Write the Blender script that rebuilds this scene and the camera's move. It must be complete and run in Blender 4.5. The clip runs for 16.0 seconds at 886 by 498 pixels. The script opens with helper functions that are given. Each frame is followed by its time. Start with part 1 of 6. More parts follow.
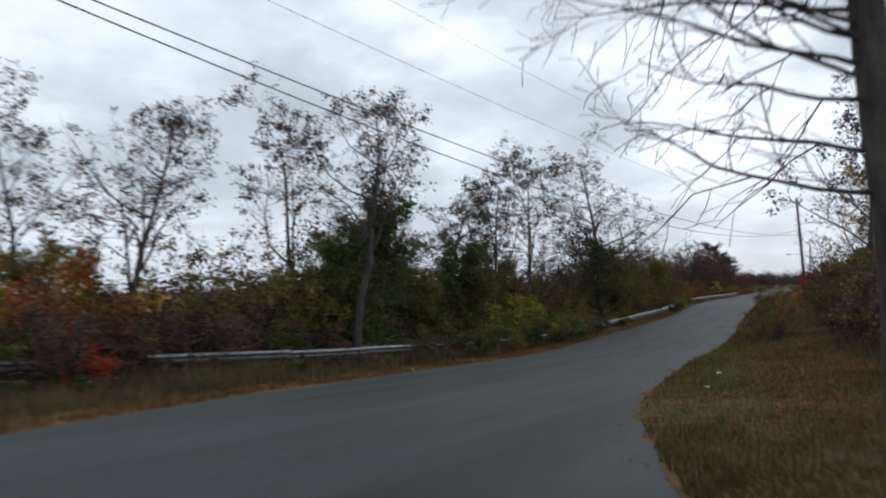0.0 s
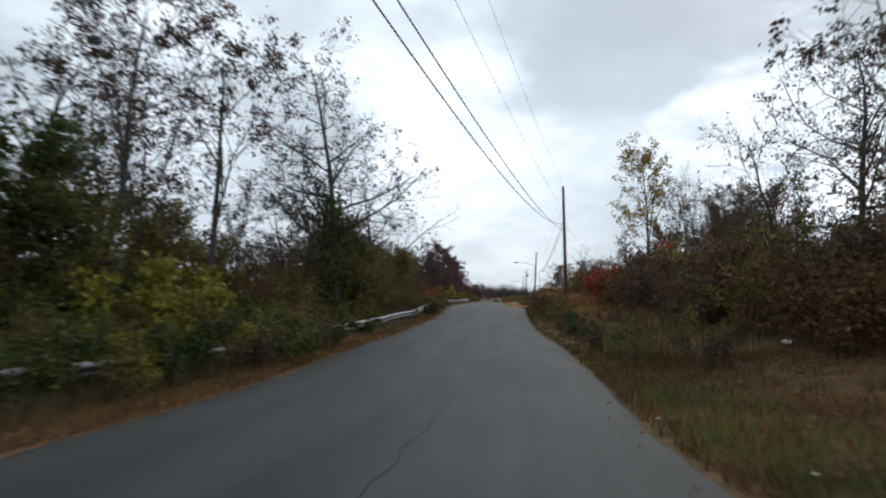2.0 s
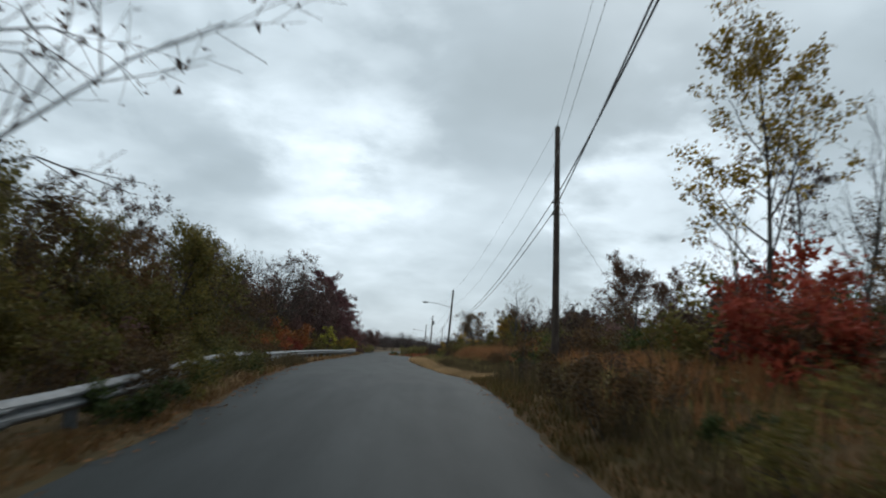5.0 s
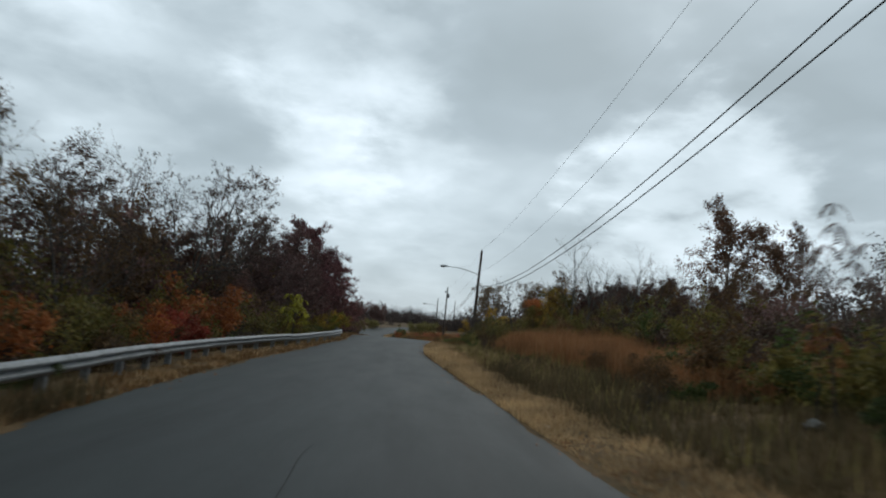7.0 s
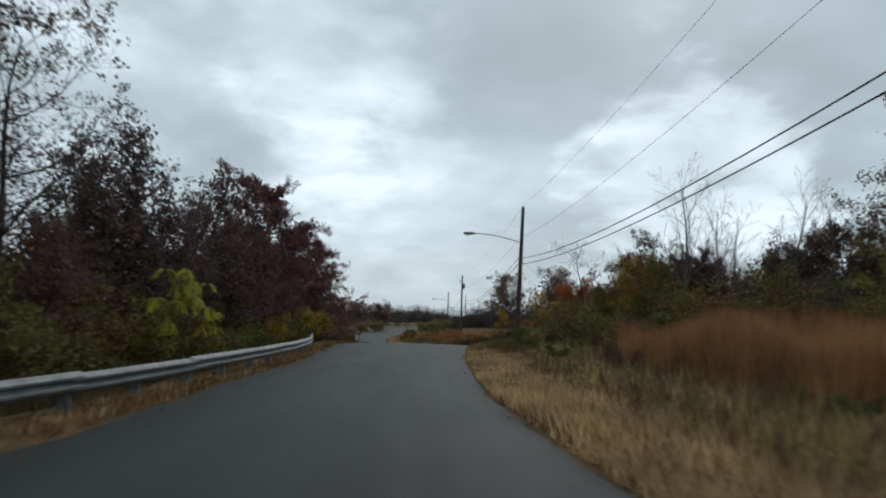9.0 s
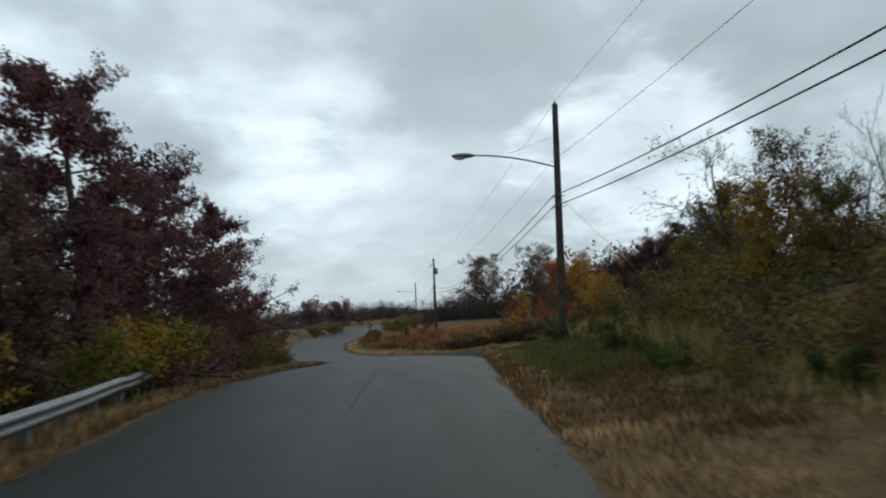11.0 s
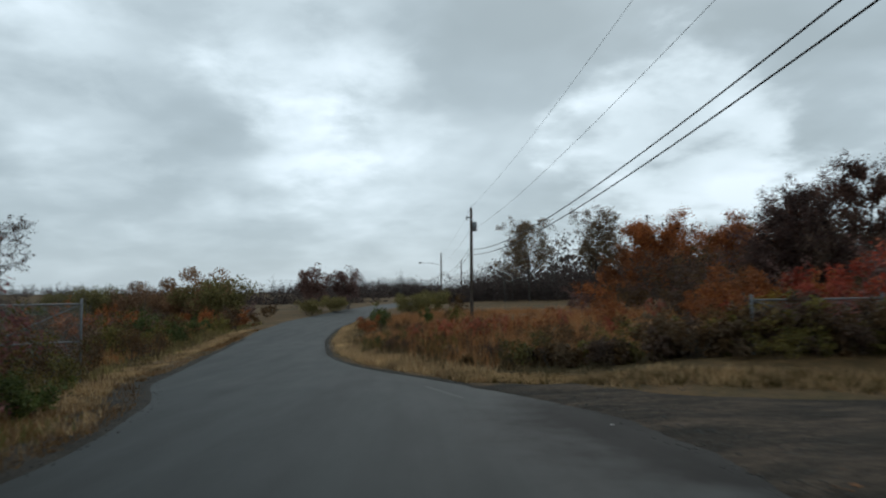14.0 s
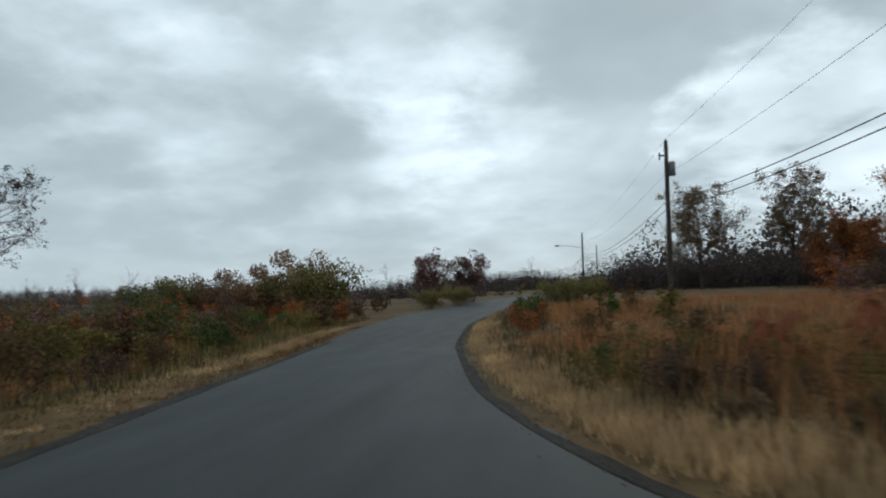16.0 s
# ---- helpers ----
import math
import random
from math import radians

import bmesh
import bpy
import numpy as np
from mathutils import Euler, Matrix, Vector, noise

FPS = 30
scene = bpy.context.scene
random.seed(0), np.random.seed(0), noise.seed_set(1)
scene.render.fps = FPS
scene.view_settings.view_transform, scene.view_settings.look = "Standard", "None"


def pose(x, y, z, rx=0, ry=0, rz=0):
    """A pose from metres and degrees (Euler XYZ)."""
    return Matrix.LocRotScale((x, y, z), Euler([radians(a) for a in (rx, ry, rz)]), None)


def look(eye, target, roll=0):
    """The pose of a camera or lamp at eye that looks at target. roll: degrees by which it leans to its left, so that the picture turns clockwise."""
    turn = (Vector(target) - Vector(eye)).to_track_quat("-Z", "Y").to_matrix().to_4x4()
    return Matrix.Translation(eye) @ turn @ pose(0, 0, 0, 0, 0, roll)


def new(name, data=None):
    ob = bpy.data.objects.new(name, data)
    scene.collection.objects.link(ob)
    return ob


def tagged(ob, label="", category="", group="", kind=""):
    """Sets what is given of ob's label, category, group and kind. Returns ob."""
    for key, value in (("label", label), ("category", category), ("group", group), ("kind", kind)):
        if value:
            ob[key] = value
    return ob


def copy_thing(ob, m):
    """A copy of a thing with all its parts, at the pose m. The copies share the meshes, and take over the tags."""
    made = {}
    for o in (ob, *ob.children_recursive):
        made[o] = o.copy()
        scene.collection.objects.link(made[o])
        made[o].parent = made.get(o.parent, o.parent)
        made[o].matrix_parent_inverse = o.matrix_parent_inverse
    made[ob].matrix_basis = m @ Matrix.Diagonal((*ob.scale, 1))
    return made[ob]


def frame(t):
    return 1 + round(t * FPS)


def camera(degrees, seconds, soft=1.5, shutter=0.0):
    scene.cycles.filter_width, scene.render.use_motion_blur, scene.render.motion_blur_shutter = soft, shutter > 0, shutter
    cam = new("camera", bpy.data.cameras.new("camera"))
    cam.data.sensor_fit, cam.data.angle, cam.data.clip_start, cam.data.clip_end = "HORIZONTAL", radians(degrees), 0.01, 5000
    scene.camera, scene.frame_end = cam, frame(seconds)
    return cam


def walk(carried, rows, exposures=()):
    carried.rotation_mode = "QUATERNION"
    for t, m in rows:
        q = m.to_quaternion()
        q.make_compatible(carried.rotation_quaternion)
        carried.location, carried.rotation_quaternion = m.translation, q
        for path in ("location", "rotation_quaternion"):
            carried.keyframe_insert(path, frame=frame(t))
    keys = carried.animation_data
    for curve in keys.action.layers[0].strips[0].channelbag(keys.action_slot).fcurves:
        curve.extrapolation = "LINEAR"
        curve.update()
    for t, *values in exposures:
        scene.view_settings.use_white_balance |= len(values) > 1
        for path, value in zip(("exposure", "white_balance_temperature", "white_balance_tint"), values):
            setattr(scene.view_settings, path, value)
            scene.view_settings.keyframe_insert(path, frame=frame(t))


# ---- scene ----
cam = camera(66.7, 16.0, soft=2.0, shutter=0.4)
PATH = [
    (0, (8.412, -71.856, 2.610), (7.425, -70.120, 2.718), -1.36),
    (0.5, (6.026, -67.450, 2.238), (5.219, -65.622, 2.323), -1.73),
    (1, (4.087, -62.702, 1.897), (3.478, -60.799, 1.981), -0.53),
    (1.5, (2.580, -57.600, 1.602), (2.177, -55.644, 1.704), 0.71),
    (2, (1.571, -52.100, 1.245), (1.364, -50.115, 1.371), 1.43),
    (2.5, (0.958, -46.818, 0.940), (0.876, -44.825, 1.087), 2.49),
    (3, (0.705, -41.495, 0.765), (0.723, -39.506, 0.968), 3.25),
    (3.5, (0.578, -36.221, 0.720), (0.639, -34.238, 0.973), 3.11),
    (4, (0.384, -30.913, 0.798), (0.458, -28.935, 1.080), 2.81),
    (4.2, (0.308, -28.752, 0.841), (0.394, -26.774, 1.127), 3.81),
    (6.3, (0.182, -2.299, 1.610), (0.258, -0.318, 1.876), 4.62),
    (6.5, (0.080, 0.013, 1.585), (0.151, 1.996, 1.840), 4.71),
    (7, (-0.125, 5.730, 1.495), (-0.066, 7.718, 1.705), 5.40),
    (7.5, (-0.366, 11.351, 1.346), (-0.313, 13.342, 1.535), 4.42),
    (8, (-0.545, 16.907, 1.274), (-0.498, 18.895, 1.486), 3.41),
    (8.5, (-0.683, 22.408, 1.213), (-0.635, 24.396, 1.425), 2.10),
    (9, (-0.895, 27.877, 1.149), (-0.840, 29.866, 1.351), 1.67),
    (9.2, (-0.962, 30.055, 1.124), (-0.906, 32.044, 1.323), 1.43),
    (11.3, (-0.901, 52.144, 1.216), (-0.708, 54.126, 1.394), -3.43),
    (11.5, (-0.817, 54.141, 1.186), (-0.605, 56.121, 1.371), -3.45),
    (12, (-0.554, 59.117, 1.124), (-0.300, 61.090, 1.329), -2.59),
    (12.5, (-0.272, 63.975, 1.091), (0.005, 65.944, 1.308), -1.48),
    (13, (0.026, 68.723, 1.012), (0.269, 70.698, 1.216), -1.38),
    (13.5, (0.109, 73.284, 0.822), (0.295, 75.269, 0.981), -1.74),
    (14, (-0.031, 77.821, 0.615), (0.067, 79.814, 0.740), -0.57),
    (14.5, (-0.351, 82.524, 0.337), (-0.351, 84.521, 0.451), 0.05),
    (15, (-1.027, 87.413, 0.087), (-1.119, 89.407, 0.202), -0.56),
    (15.5, (-1.872, 92.152, -0.142), (-2.057, 94.139, -0.024), -0.99),
    (16, (-2.882, 96.821, -0.389), (-3.126, 98.802, -0.269), -1.38),
]
EXPOSURES = [(0.0, 0.38, 6550, 18), (1.0, 0.46, 6550, 17), (2.5, 0.44, 6550, 16), (4.2, 0.23, 6450, 12), (7.0, 0.03, 6450, 10), (9.0, 0.06, 6450, 10), (11.5, 0.08, 6400, 9), (13.0, 0.0, 6400, 9), (16.0, 0.04, 6400, 9)]
walk(cam, [(t, look(eye, target, roll)) for t, eye, target, roll in PATH], EXPOSURES)

# ---- world and light: an overcast autumn sky ----
SUN_ELEV, SUN_AZ = radians(38), radians(20)


def build_world():
    w = bpy.data.worlds.new("overcast_sky")
    scene.world = w
    w.use_nodes = True
    nt = w.node_tree
    nt.nodes.clear()
    N, K = nt.nodes.new, nt.links.new
    out, bg = N("ShaderNodeOutputWorld"), N("ShaderNodeBackground")
    K(bg.outputs[0], out.inputs[0])
    co, sep = N("ShaderNodeTexCoord"), N("ShaderNodeSeparateXYZ")
    K(co.outputs["Generated"], sep.inputs[0])

    def math_node(op, a, b=None):
        m = N("ShaderNodeMath")
        m.operation = op
        for i, v in enumerate((a, b)):
            if v is None:
                continue
            if isinstance(v, (int, float)):
                m.inputs[i].default_value = v
            else:
                K(v, m.inputs[i])
        return m.outputs[0]

    z = math_node("MAXIMUM", sep.outputs[2], 0.0)
    zz = math_node("ADD", z, 0.3)
    comb = N("ShaderNodeCombineXYZ")
    K(math_node("DIVIDE", sep.outputs[0], zz), comb.inputs[0])
    K(math_node("DIVIDE", sep.outputs[1], zz), comb.inputs[1])
    K(math_node("MULTIPLY", z, 1.2), comb.inputs[2])

    def clouds(scale, detail, rough, dist, off):
        mp = N("ShaderNodeMapping")
        mp.inputs["Location"].default_value = off
        K(comb.outputs[0], mp.inputs[0])
        n = N("ShaderNodeTexNoise")
        n.inputs["Scale"].default_value, n.inputs["Detail"].default_value = scale, detail
        n.inputs["Roughness"].default_value, n.inputs["Distortion"].default_value = rough, dist
        K(mp.outputs[0], n.inputs["Vector"])
        return n.outputs["Fac"]

    big = clouds(1.25, 4, 0.5, 0.1, CLOUD_SHIFT)
    fine = clouds(4.2, 6, 0.52, 0.15, (4.1, 2.7, 0))
    both = math_node("ADD", math_node("MULTIPLY", big, 0.68), math_node("MULTIPLY", fine, 0.32))
    # thin and thick places of the cloud sheet
    for x, y, zc, reach, amount in CLOUD_SHEET:
        dot = N("ShaderNodeVectorMath")
        dot.operation = "DOT_PRODUCT"
        dot.inputs[1].default_value = Vector((x, y, zc)).normalized()
        K(co.outputs["Generated"], dot.inputs[0])
        wob = math_node("ADD", dot.outputs["Value"], math_node("MULTIPLY", math_node("SUBTRACT", fine, 0.5), 0.25 * (1 - math.cos(radians(reach))) / 0.1))
        soft = N("ShaderNodeMapRange")
        soft.interpolation_type = "SMOOTHSTEP"
        soft.inputs[1].default_value, soft.inputs[2].default_value = math.cos(radians(reach)), 1.0
        soft.inputs[3].default_value, soft.inputs[4].default_value = 0.0, amount
        K(wob, soft.inputs[0])
        both = math_node("ADD", both, soft.outputs[0])
    ramp = N("ShaderNodeValToRGB")
    el = ramp.color_ramp.elements
    el[0].position, el[0].color = 0.34, (0.36, 0.435, 0.47, 1)
    el[1].position, el[1].color = 0.7, (0.86, 0.98, 1.06, 1)
    for p, c in ((0.45, (0.425, 0.51, 0.555, 1)), (0.52, (0.525, 0.62, 0.67, 1)), (0.6, (0.66, 0.77, 0.83, 1))):
        e = el.new(p)
        e.color = c
    K(both, ramp.inputs[0])
    # thinner cloud low over the horizon
    low = N("ShaderNodeMapRange")
    low.inputs[1].default_value, low.inputs[2].default_value = 0.0, 0.17
    low.inputs[3].default_value, low.inputs[4].default_value = 0.7, 0.0
    K(sep.outputs[2], low.inputs[0])
    mix = N("ShaderNodeMixRGB")
    mix.inputs[2].default_value = (0.47, 0.556, 0.606, 1)
    K(low.outputs[0], mix.inputs[0])
    K(ramp.outputs[0], mix.inputs[1])
    sky = N("ShaderNodeTexSky")
    sky.sky_type, sky.sun_disc = "NISHITA", False
    sky.sun_elevation, sky.sun_rotation = SUN_ELEV, SUN_AZ
    dim = N("ShaderNodeMixRGB")
    dim.blend_type, dim.inputs[0].default_value = "MULTIPLY", 1.0
    dim.inputs[2].default_value = (0.06, 0.06, 0.06, 1)
    K(sky.outputs[0], dim.inputs[1])
    over = N("ShaderNodeMixRGB")
    over.inputs[0].default_value = 0.93
    K(dim.outputs[0], over.inputs[1])
    K(mix.outputs[0], over.inputs[2])
    K(over.outputs[0], bg.inputs[0])
    bg.inputs[1].default_value = SKY_STRENGTH


CLOUD_SHIFT, SKY_STRENGTH = (1.3, 0.4, 0), 1.07
CLOUD_SHEET = (
    (-0.44, 0.86, 0.26, 12, 0.035), (-0.12, 0.92, 0.38, 11, 0.08), (-0.14, 0.97, 0.21, 6, 0.06), (-0.02, 0.97, 0.26, 6, 0.06), (0.38, 0.91, 0.18, 12, 0.2),
    (-0.51, 0.84, 0.13, 9, -0.04), (-0.54, 0.78, 0.3, 7, 0.04), (0.12, 0.94, 0.3, 13, -0.05), (0.3, 0.89, 0.36, 16, -0.06), (-0.25, 0.92, 0.3, 9, -0.06),
)
build_world()
sun = new("sun", bpy.data.lights.new("sun", "SUN"))
sun.data.energy, sun.data.angle, sun.data.color = 0.6, radians(35), (1.0, 0.96, 0.9)
sun.rotation_euler = (radians(90) - SUN_ELEV, 0, math.pi - SUN_AZ)


# ---- materials ----
def material(name, rough=0.8, spec=0.3, metal=0.0):
    m = bpy.data.materials.new(name)
    m.use_nodes = True
    p = m.node_tree.nodes["Principled BSDF"]
    p.inputs["Roughness"].default_value, p.inputs["Metallic"].default_value = rough, metal
    p.inputs["Specular IOR Level"].default_value = spec
    return m, m.node_tree, p


def ramp_node(nt, fac, stops):
    r = nt.nodes.new("ShaderNodeValToRGB")
    el = r.color_ramp.elements
    el[0].position, el[0].color = stops[0][0], (*stops[0][1], 1)
    el[1].position, el[1].color = stops[-1][0], (*stops[-1][1], 1)
    for p, c in stops[1:-1]:
        e = el.new(p)
        e.color = (*c, 1)
    nt.links.new(fac, r.inputs[0])
    return r.outputs[0]


def noise_node(nt, scale, detail=4, rough=0.55, coord="Object", stretch=None):
    c = nt.nodes.new("ShaderNodeTexCoord")
    v = c.outputs[coord]
    if stretch:
        mp = nt.nodes.new("ShaderNodeMapping")
        mp.inputs["Scale"].default_value = stretch
        nt.links.new(v, mp.inputs[0])
        v = mp.outputs[0]
    n = nt.nodes.new("ShaderNodeTexNoise")
    n.inputs["Scale"].default_value, n.inputs["Detail"].default_value, n.inputs["Roughness"].default_value = scale, detail, rough
    nt.links.new(v, n.inputs["Vector"])
    return n.outputs["Fac"]


def mix_node(nt, fac, a, b, mode="MIX"):
    m = nt.nodes.new("ShaderNodeMixRGB")
    m.blend_type = mode
    for i, v in ((0, fac), (1, a), (2, b)):
        if isinstance(v, (int, float)):
            m.inputs[i].default_value = v
        elif isinstance(v, tuple):
            m.inputs[i].default_value = (*v, 1)
        else:
            nt.links.new(v, m.inputs[i])
    return m.outputs[0]


def bump(nt, p, height, strength, dist):
    b = nt.nodes.new("ShaderNodeBump")
    b.inputs["Strength"].default_value, b.inputs["Distance"].default_value = strength, dist
    nt.links.new(height, b.inputs["Height"])
    nt.links.new(b.outputs[0], p.inputs["Normal"])


def leaf_material(name, colours, rough=0.7, vary=0.5):
    """Leaves or blades: each island takes a colour of its own, and patches of the plant drift in tone."""
    m, nt, p = material(name, rough, 0.2)
    g = nt.nodes.new("ShaderNodeNewGeometry")
    n = len(colours)
    col = ramp_node(nt, g.outputs["Random Per Island"], [(i / max(n - 1, 1), c) for i, c in enumerate(colours)])
    dark = tuple(v * (1 - vary) for v in (1, 1, 1))
    light = tuple(1 + vary * v for v in (0.55, 0.5, 0.4))
    patch = ramp_node(nt, noise_node(nt, 0.55, 3, coord="Object"), [(0.3, dark), (0.7, light)])
    col = mix_node(nt, 1.0, col, patch, "MULTIPLY")
    info = nt.nodes.new("ShaderNodeObjectInfo")
    own = ramp_node(nt, info.outputs["Random"], [(0.0, (0.75, 0.78, 0.8)), (1.0, (1.2, 1.12, 1.0))])
    col = mix_node(nt, 1.0, col, own, "MULTIPLY")
    nt.links.new(col, p.inputs["Base Color"])
    thin, both = nt.nodes.new("ShaderNodeBsdfTranslucent"), nt.nodes.new("ShaderNodeMixShader")
    both.inputs[0].default_value = 0.25
    nt.links.new(col, thin.inputs[0])
    nt.links.new(p.outputs[0], both.inputs[1])
    nt.links.new(thin.outputs[0], both.inputs[2])
    nt.links.new(both.outputs[0], nt.nodes["Material Output"].inputs[0])
    return m


def bark_material(name, a, b):
    m, nt, p = material(name, 0.9, 0.2)
    n = noise_node(nt, 9, 6, 0.65, stretch=(1, 1, 0.18))
    col = ramp_node(nt, n, [(0.3, a), (0.72, b)])
    lichen = ramp_node(nt, noise_node(nt, 1.7, 4), [(0.5, (1, 1, 1)), (0.75, (1.5, 1.55, 1.5))])
    nt.links.new(mix_node(nt, 1.0, col, lichen, "MULTIPLY"), p.inputs["Base Color"])
    bump(nt, p, n, 0.6, 0.02)
    return m


def asphalt_material(name, lo, hi, rough, dirt_at=None):
    m, nt, p = material(name, rough, 0.18)
    grain = noise_node(nt, 70, 3, 0.7)
    wear = noise_node(nt, 0.5, 5, 0.6, stretch=(1.7, 0.09, 1))
    stain = noise_node(nt, 1.1, 6, 0.65, stretch=(1, 0.22, 1))
    mid = tuple((x + y) / 2 for x, y in zip(lo, hi))
    col = ramp_node(nt, wear, [(0.3, lo), (0.5, mid), (0.72, hi)])
    col = mix_node(nt, 1.0, col, ramp_node(nt, stain, [(0.32, (0.88, 0.89, 0.9)), (0.62, (1.05, 1.05, 1.04))]), "MULTIPLY")
    col = mix_node(nt, 1.0, col, ramp_node(nt, grain, [(0.3, (0.6, 0.6, 0.6)), (0.7, (1.4, 1.4, 1.38))]), "MULTIPLY")
    if dirt_at:
        # dirt and loose grit carried on to the road from a drive, fading out in patches
        place, far = nt.nodes.new("ShaderNodeTexCoord"), nt.nodes.new("ShaderNodeVectorMath")
        far.operation = "SUBTRACT"
        far.inputs[1].default_value = dirt_at
        nt.links.new(place.outputs["Object"], far.inputs[0])
        flat, size, less = nt.nodes.new("ShaderNodeVectorMath"), nt.nodes.new("ShaderNodeVectorMath"), nt.nodes.new("ShaderNodeMath")
        flat.operation, size.operation, less.operation = "MULTIPLY", "LENGTH", "MULTIPLY_ADD"
        flat.inputs[1].default_value = (1 / 3.4, 1 / 6.5, 0)
        nt.links.new(far.outputs[0], flat.inputs[0])
        nt.links.new(flat.outputs[0], size.inputs[0])
        nt.links.new(noise_node(nt, 1.1, 6, 0.7), less.inputs[0])
        less.inputs[1].default_value = -0.8
        nt.links.new(size.outputs["Value"], less.inputs[2])
        spill = ramp_node(nt, less.outputs[0], [(0.2, (1, 1, 1)), (0.6, (0, 0, 0))])
        soil = ramp_node(nt, grain, [(0.3, (0.007, 0.0073, 0.007)), (0.7, (0.022, 0.021, 0.019))])
        col = mix_node(nt, spill, col, soil, "MIX")
        nt.links.new(mix_node(nt, spill, (0.18,) * 3, (0.05,) * 3), p.inputs["Specular IOR Level"])
    # sky reflection put into the colour: the stretch down from the junction is lightened
    far, way, sheen = nt.nodes.new("ShaderNodeTexCoord"), nt.nodes.new("ShaderNodeSeparateXYZ"), nt.nodes.new("ShaderNodeMapRange")
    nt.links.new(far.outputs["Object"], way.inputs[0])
    nt.links.new(way.outputs[1], sheen.inputs[0])
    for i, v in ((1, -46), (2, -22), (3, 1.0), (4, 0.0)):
        sheen.inputs[i].default_value = v
    col = mix_node(nt, 1.0, col, ramp_node(nt, sheen.outputs[0], [(0.0, (1, 1, 1)), (1.0, (1.5, 1.48, 1.45))]), "MULTIPLY")
    nt.links.new(col, p.inputs["Base Color"])
    rr = ramp_node(nt, stain, [(0.3, (rough - 0.04,) * 3), (0.7, (rough + 0.05,) * 3)])
    nt.links.new(rr, p.inputs["Roughness"])
    bump(nt, p, grain, 0.25, 0.004)
    return m


def soil_material():
    m, nt, p = material("leaf_litter_soil", 0.95, 0.15)
    a, b, c = noise_node(nt, 0.18, 5), noise_node(nt, 2.2, 6, 0.65), noise_node(nt, 26, 4, 0.7)
    col = ramp_node(nt, a, [(0.3, (0.06, 0.05, 0.024)), (0.5, (0.1, 0.066, 0.034)), (0.7, (0.135, 0.09, 0.048))])
    col = mix_node(nt, 1.0, col, ramp_node(nt, b, [(0.3, (0.55, 0.58, 0.5)), (0.65, (1.25, 1.15, 1.0))]), "MULTIPLY")
    col = mix_node(nt, 1.0, col, ramp_node(nt, c, [(0.3, (0.6, 0.6, 0.6)), (0.7, (1.4, 1.35, 1.3))]), "MULTIPLY")
    nt.links.new(col, p.inputs["Base Color"])
    bump(nt, p, b, 0.7, 0.08)
    return m


def dirt_material():
    """Dark gravelly dirt over old broken asphalt."""
    m, nt, p = material("gravelly_dirt", 0.95, 0.06)
    a, b, c = noise_node(nt, 0.7, 6, 0.65, stretch=(0.6, 1.6, 1)), noise_node(nt, 6, 6, 0.7), noise_node(nt, 34, 4, 0.7)
    col = ramp_node(nt, a, [(0.34, (0.025, 0.0245, 0.023)), (0.46, (0.041, 0.036, 0.032)), (0.62, (0.076, 0.06, 0.05))])
    col = mix_node(nt, 1.0, col, ramp_node(nt, b, [(0.3, (0.5, 0.5, 0.48)), (0.68, (1.45, 1.4, 1.3))]), "MULTIPLY")
    col = mix_node(nt, 1.0, col, ramp_node(nt, c, [(0.3, (0.5, 0.5, 0.5)), (0.72, (1.7, 1.65, 1.55))]), "MULTIPLY")
    nt.links.new(col, p.inputs["Base Color"])
    bump(nt, p, c, 0.7, 0.03)
    return m


def gravel_material():
    m, nt, p = material("grey_gravel", 0.95, 0.2)
    c = nt.nodes.new("ShaderNodeTexCoord")
    v = nt.nodes.new("ShaderNodeTexVoronoi")
    v.inputs["Scale"].default_value = 24
    nt.links.new(c.outputs["Object"], v.inputs["Vector"])
    big = noise_node(nt, 0.8, 5)
    col = ramp_node(nt, v.outputs["Color"], [(0.1, (0.018, 0.017, 0.015)), (0.9, (0.05, 0.045, 0.037))])
    col = mix_node(nt, 1.0, col, ramp_node(nt, big, [(0.35, (0.6, 0.57, 0.5)), (0.65, (1.15, 1.12, 1.08))]), "MULTIPLY")
    nt.links.new(col, p.inputs["Base Color"])
    bump(nt, p, v.outputs["Distance"], 0.8, 0.03)
    return m


def metal_material(name, a, b, rough=0.5, metal=0.7, scale=3):
    m, nt, p = material(name, rough, 0.5, metal)
    n = noise_node(nt, scale, 6, 0.65, stretch=(1, 1, 2.5))
    nt.links.new(ramp_node(nt, n, [(0.32, a), (0.68, b)]), p.inputs["Base Color"])
    nt.links.new(ramp_node(nt, noise_node(nt, scale * 5, 4), [(0.3, (rough - 0.1,) * 3), (0.7, (rough + 0.12,) * 3)]), p.inputs["Roughness"])
    return m


def plain_material(name, colour, rough=0.6, metal=0.0):
    m, nt, p = material(name, rough, 0.4, metal)
    n = noise_node(nt, 6, 5)
    nt.links.new(ramp_node(nt, n, [(0.3, tuple(0.78 * v for v in colour)), (0.7, tuple(min(1, 1.15 * v) for v in colour))]), p.inputs["Base Color"])
    return m


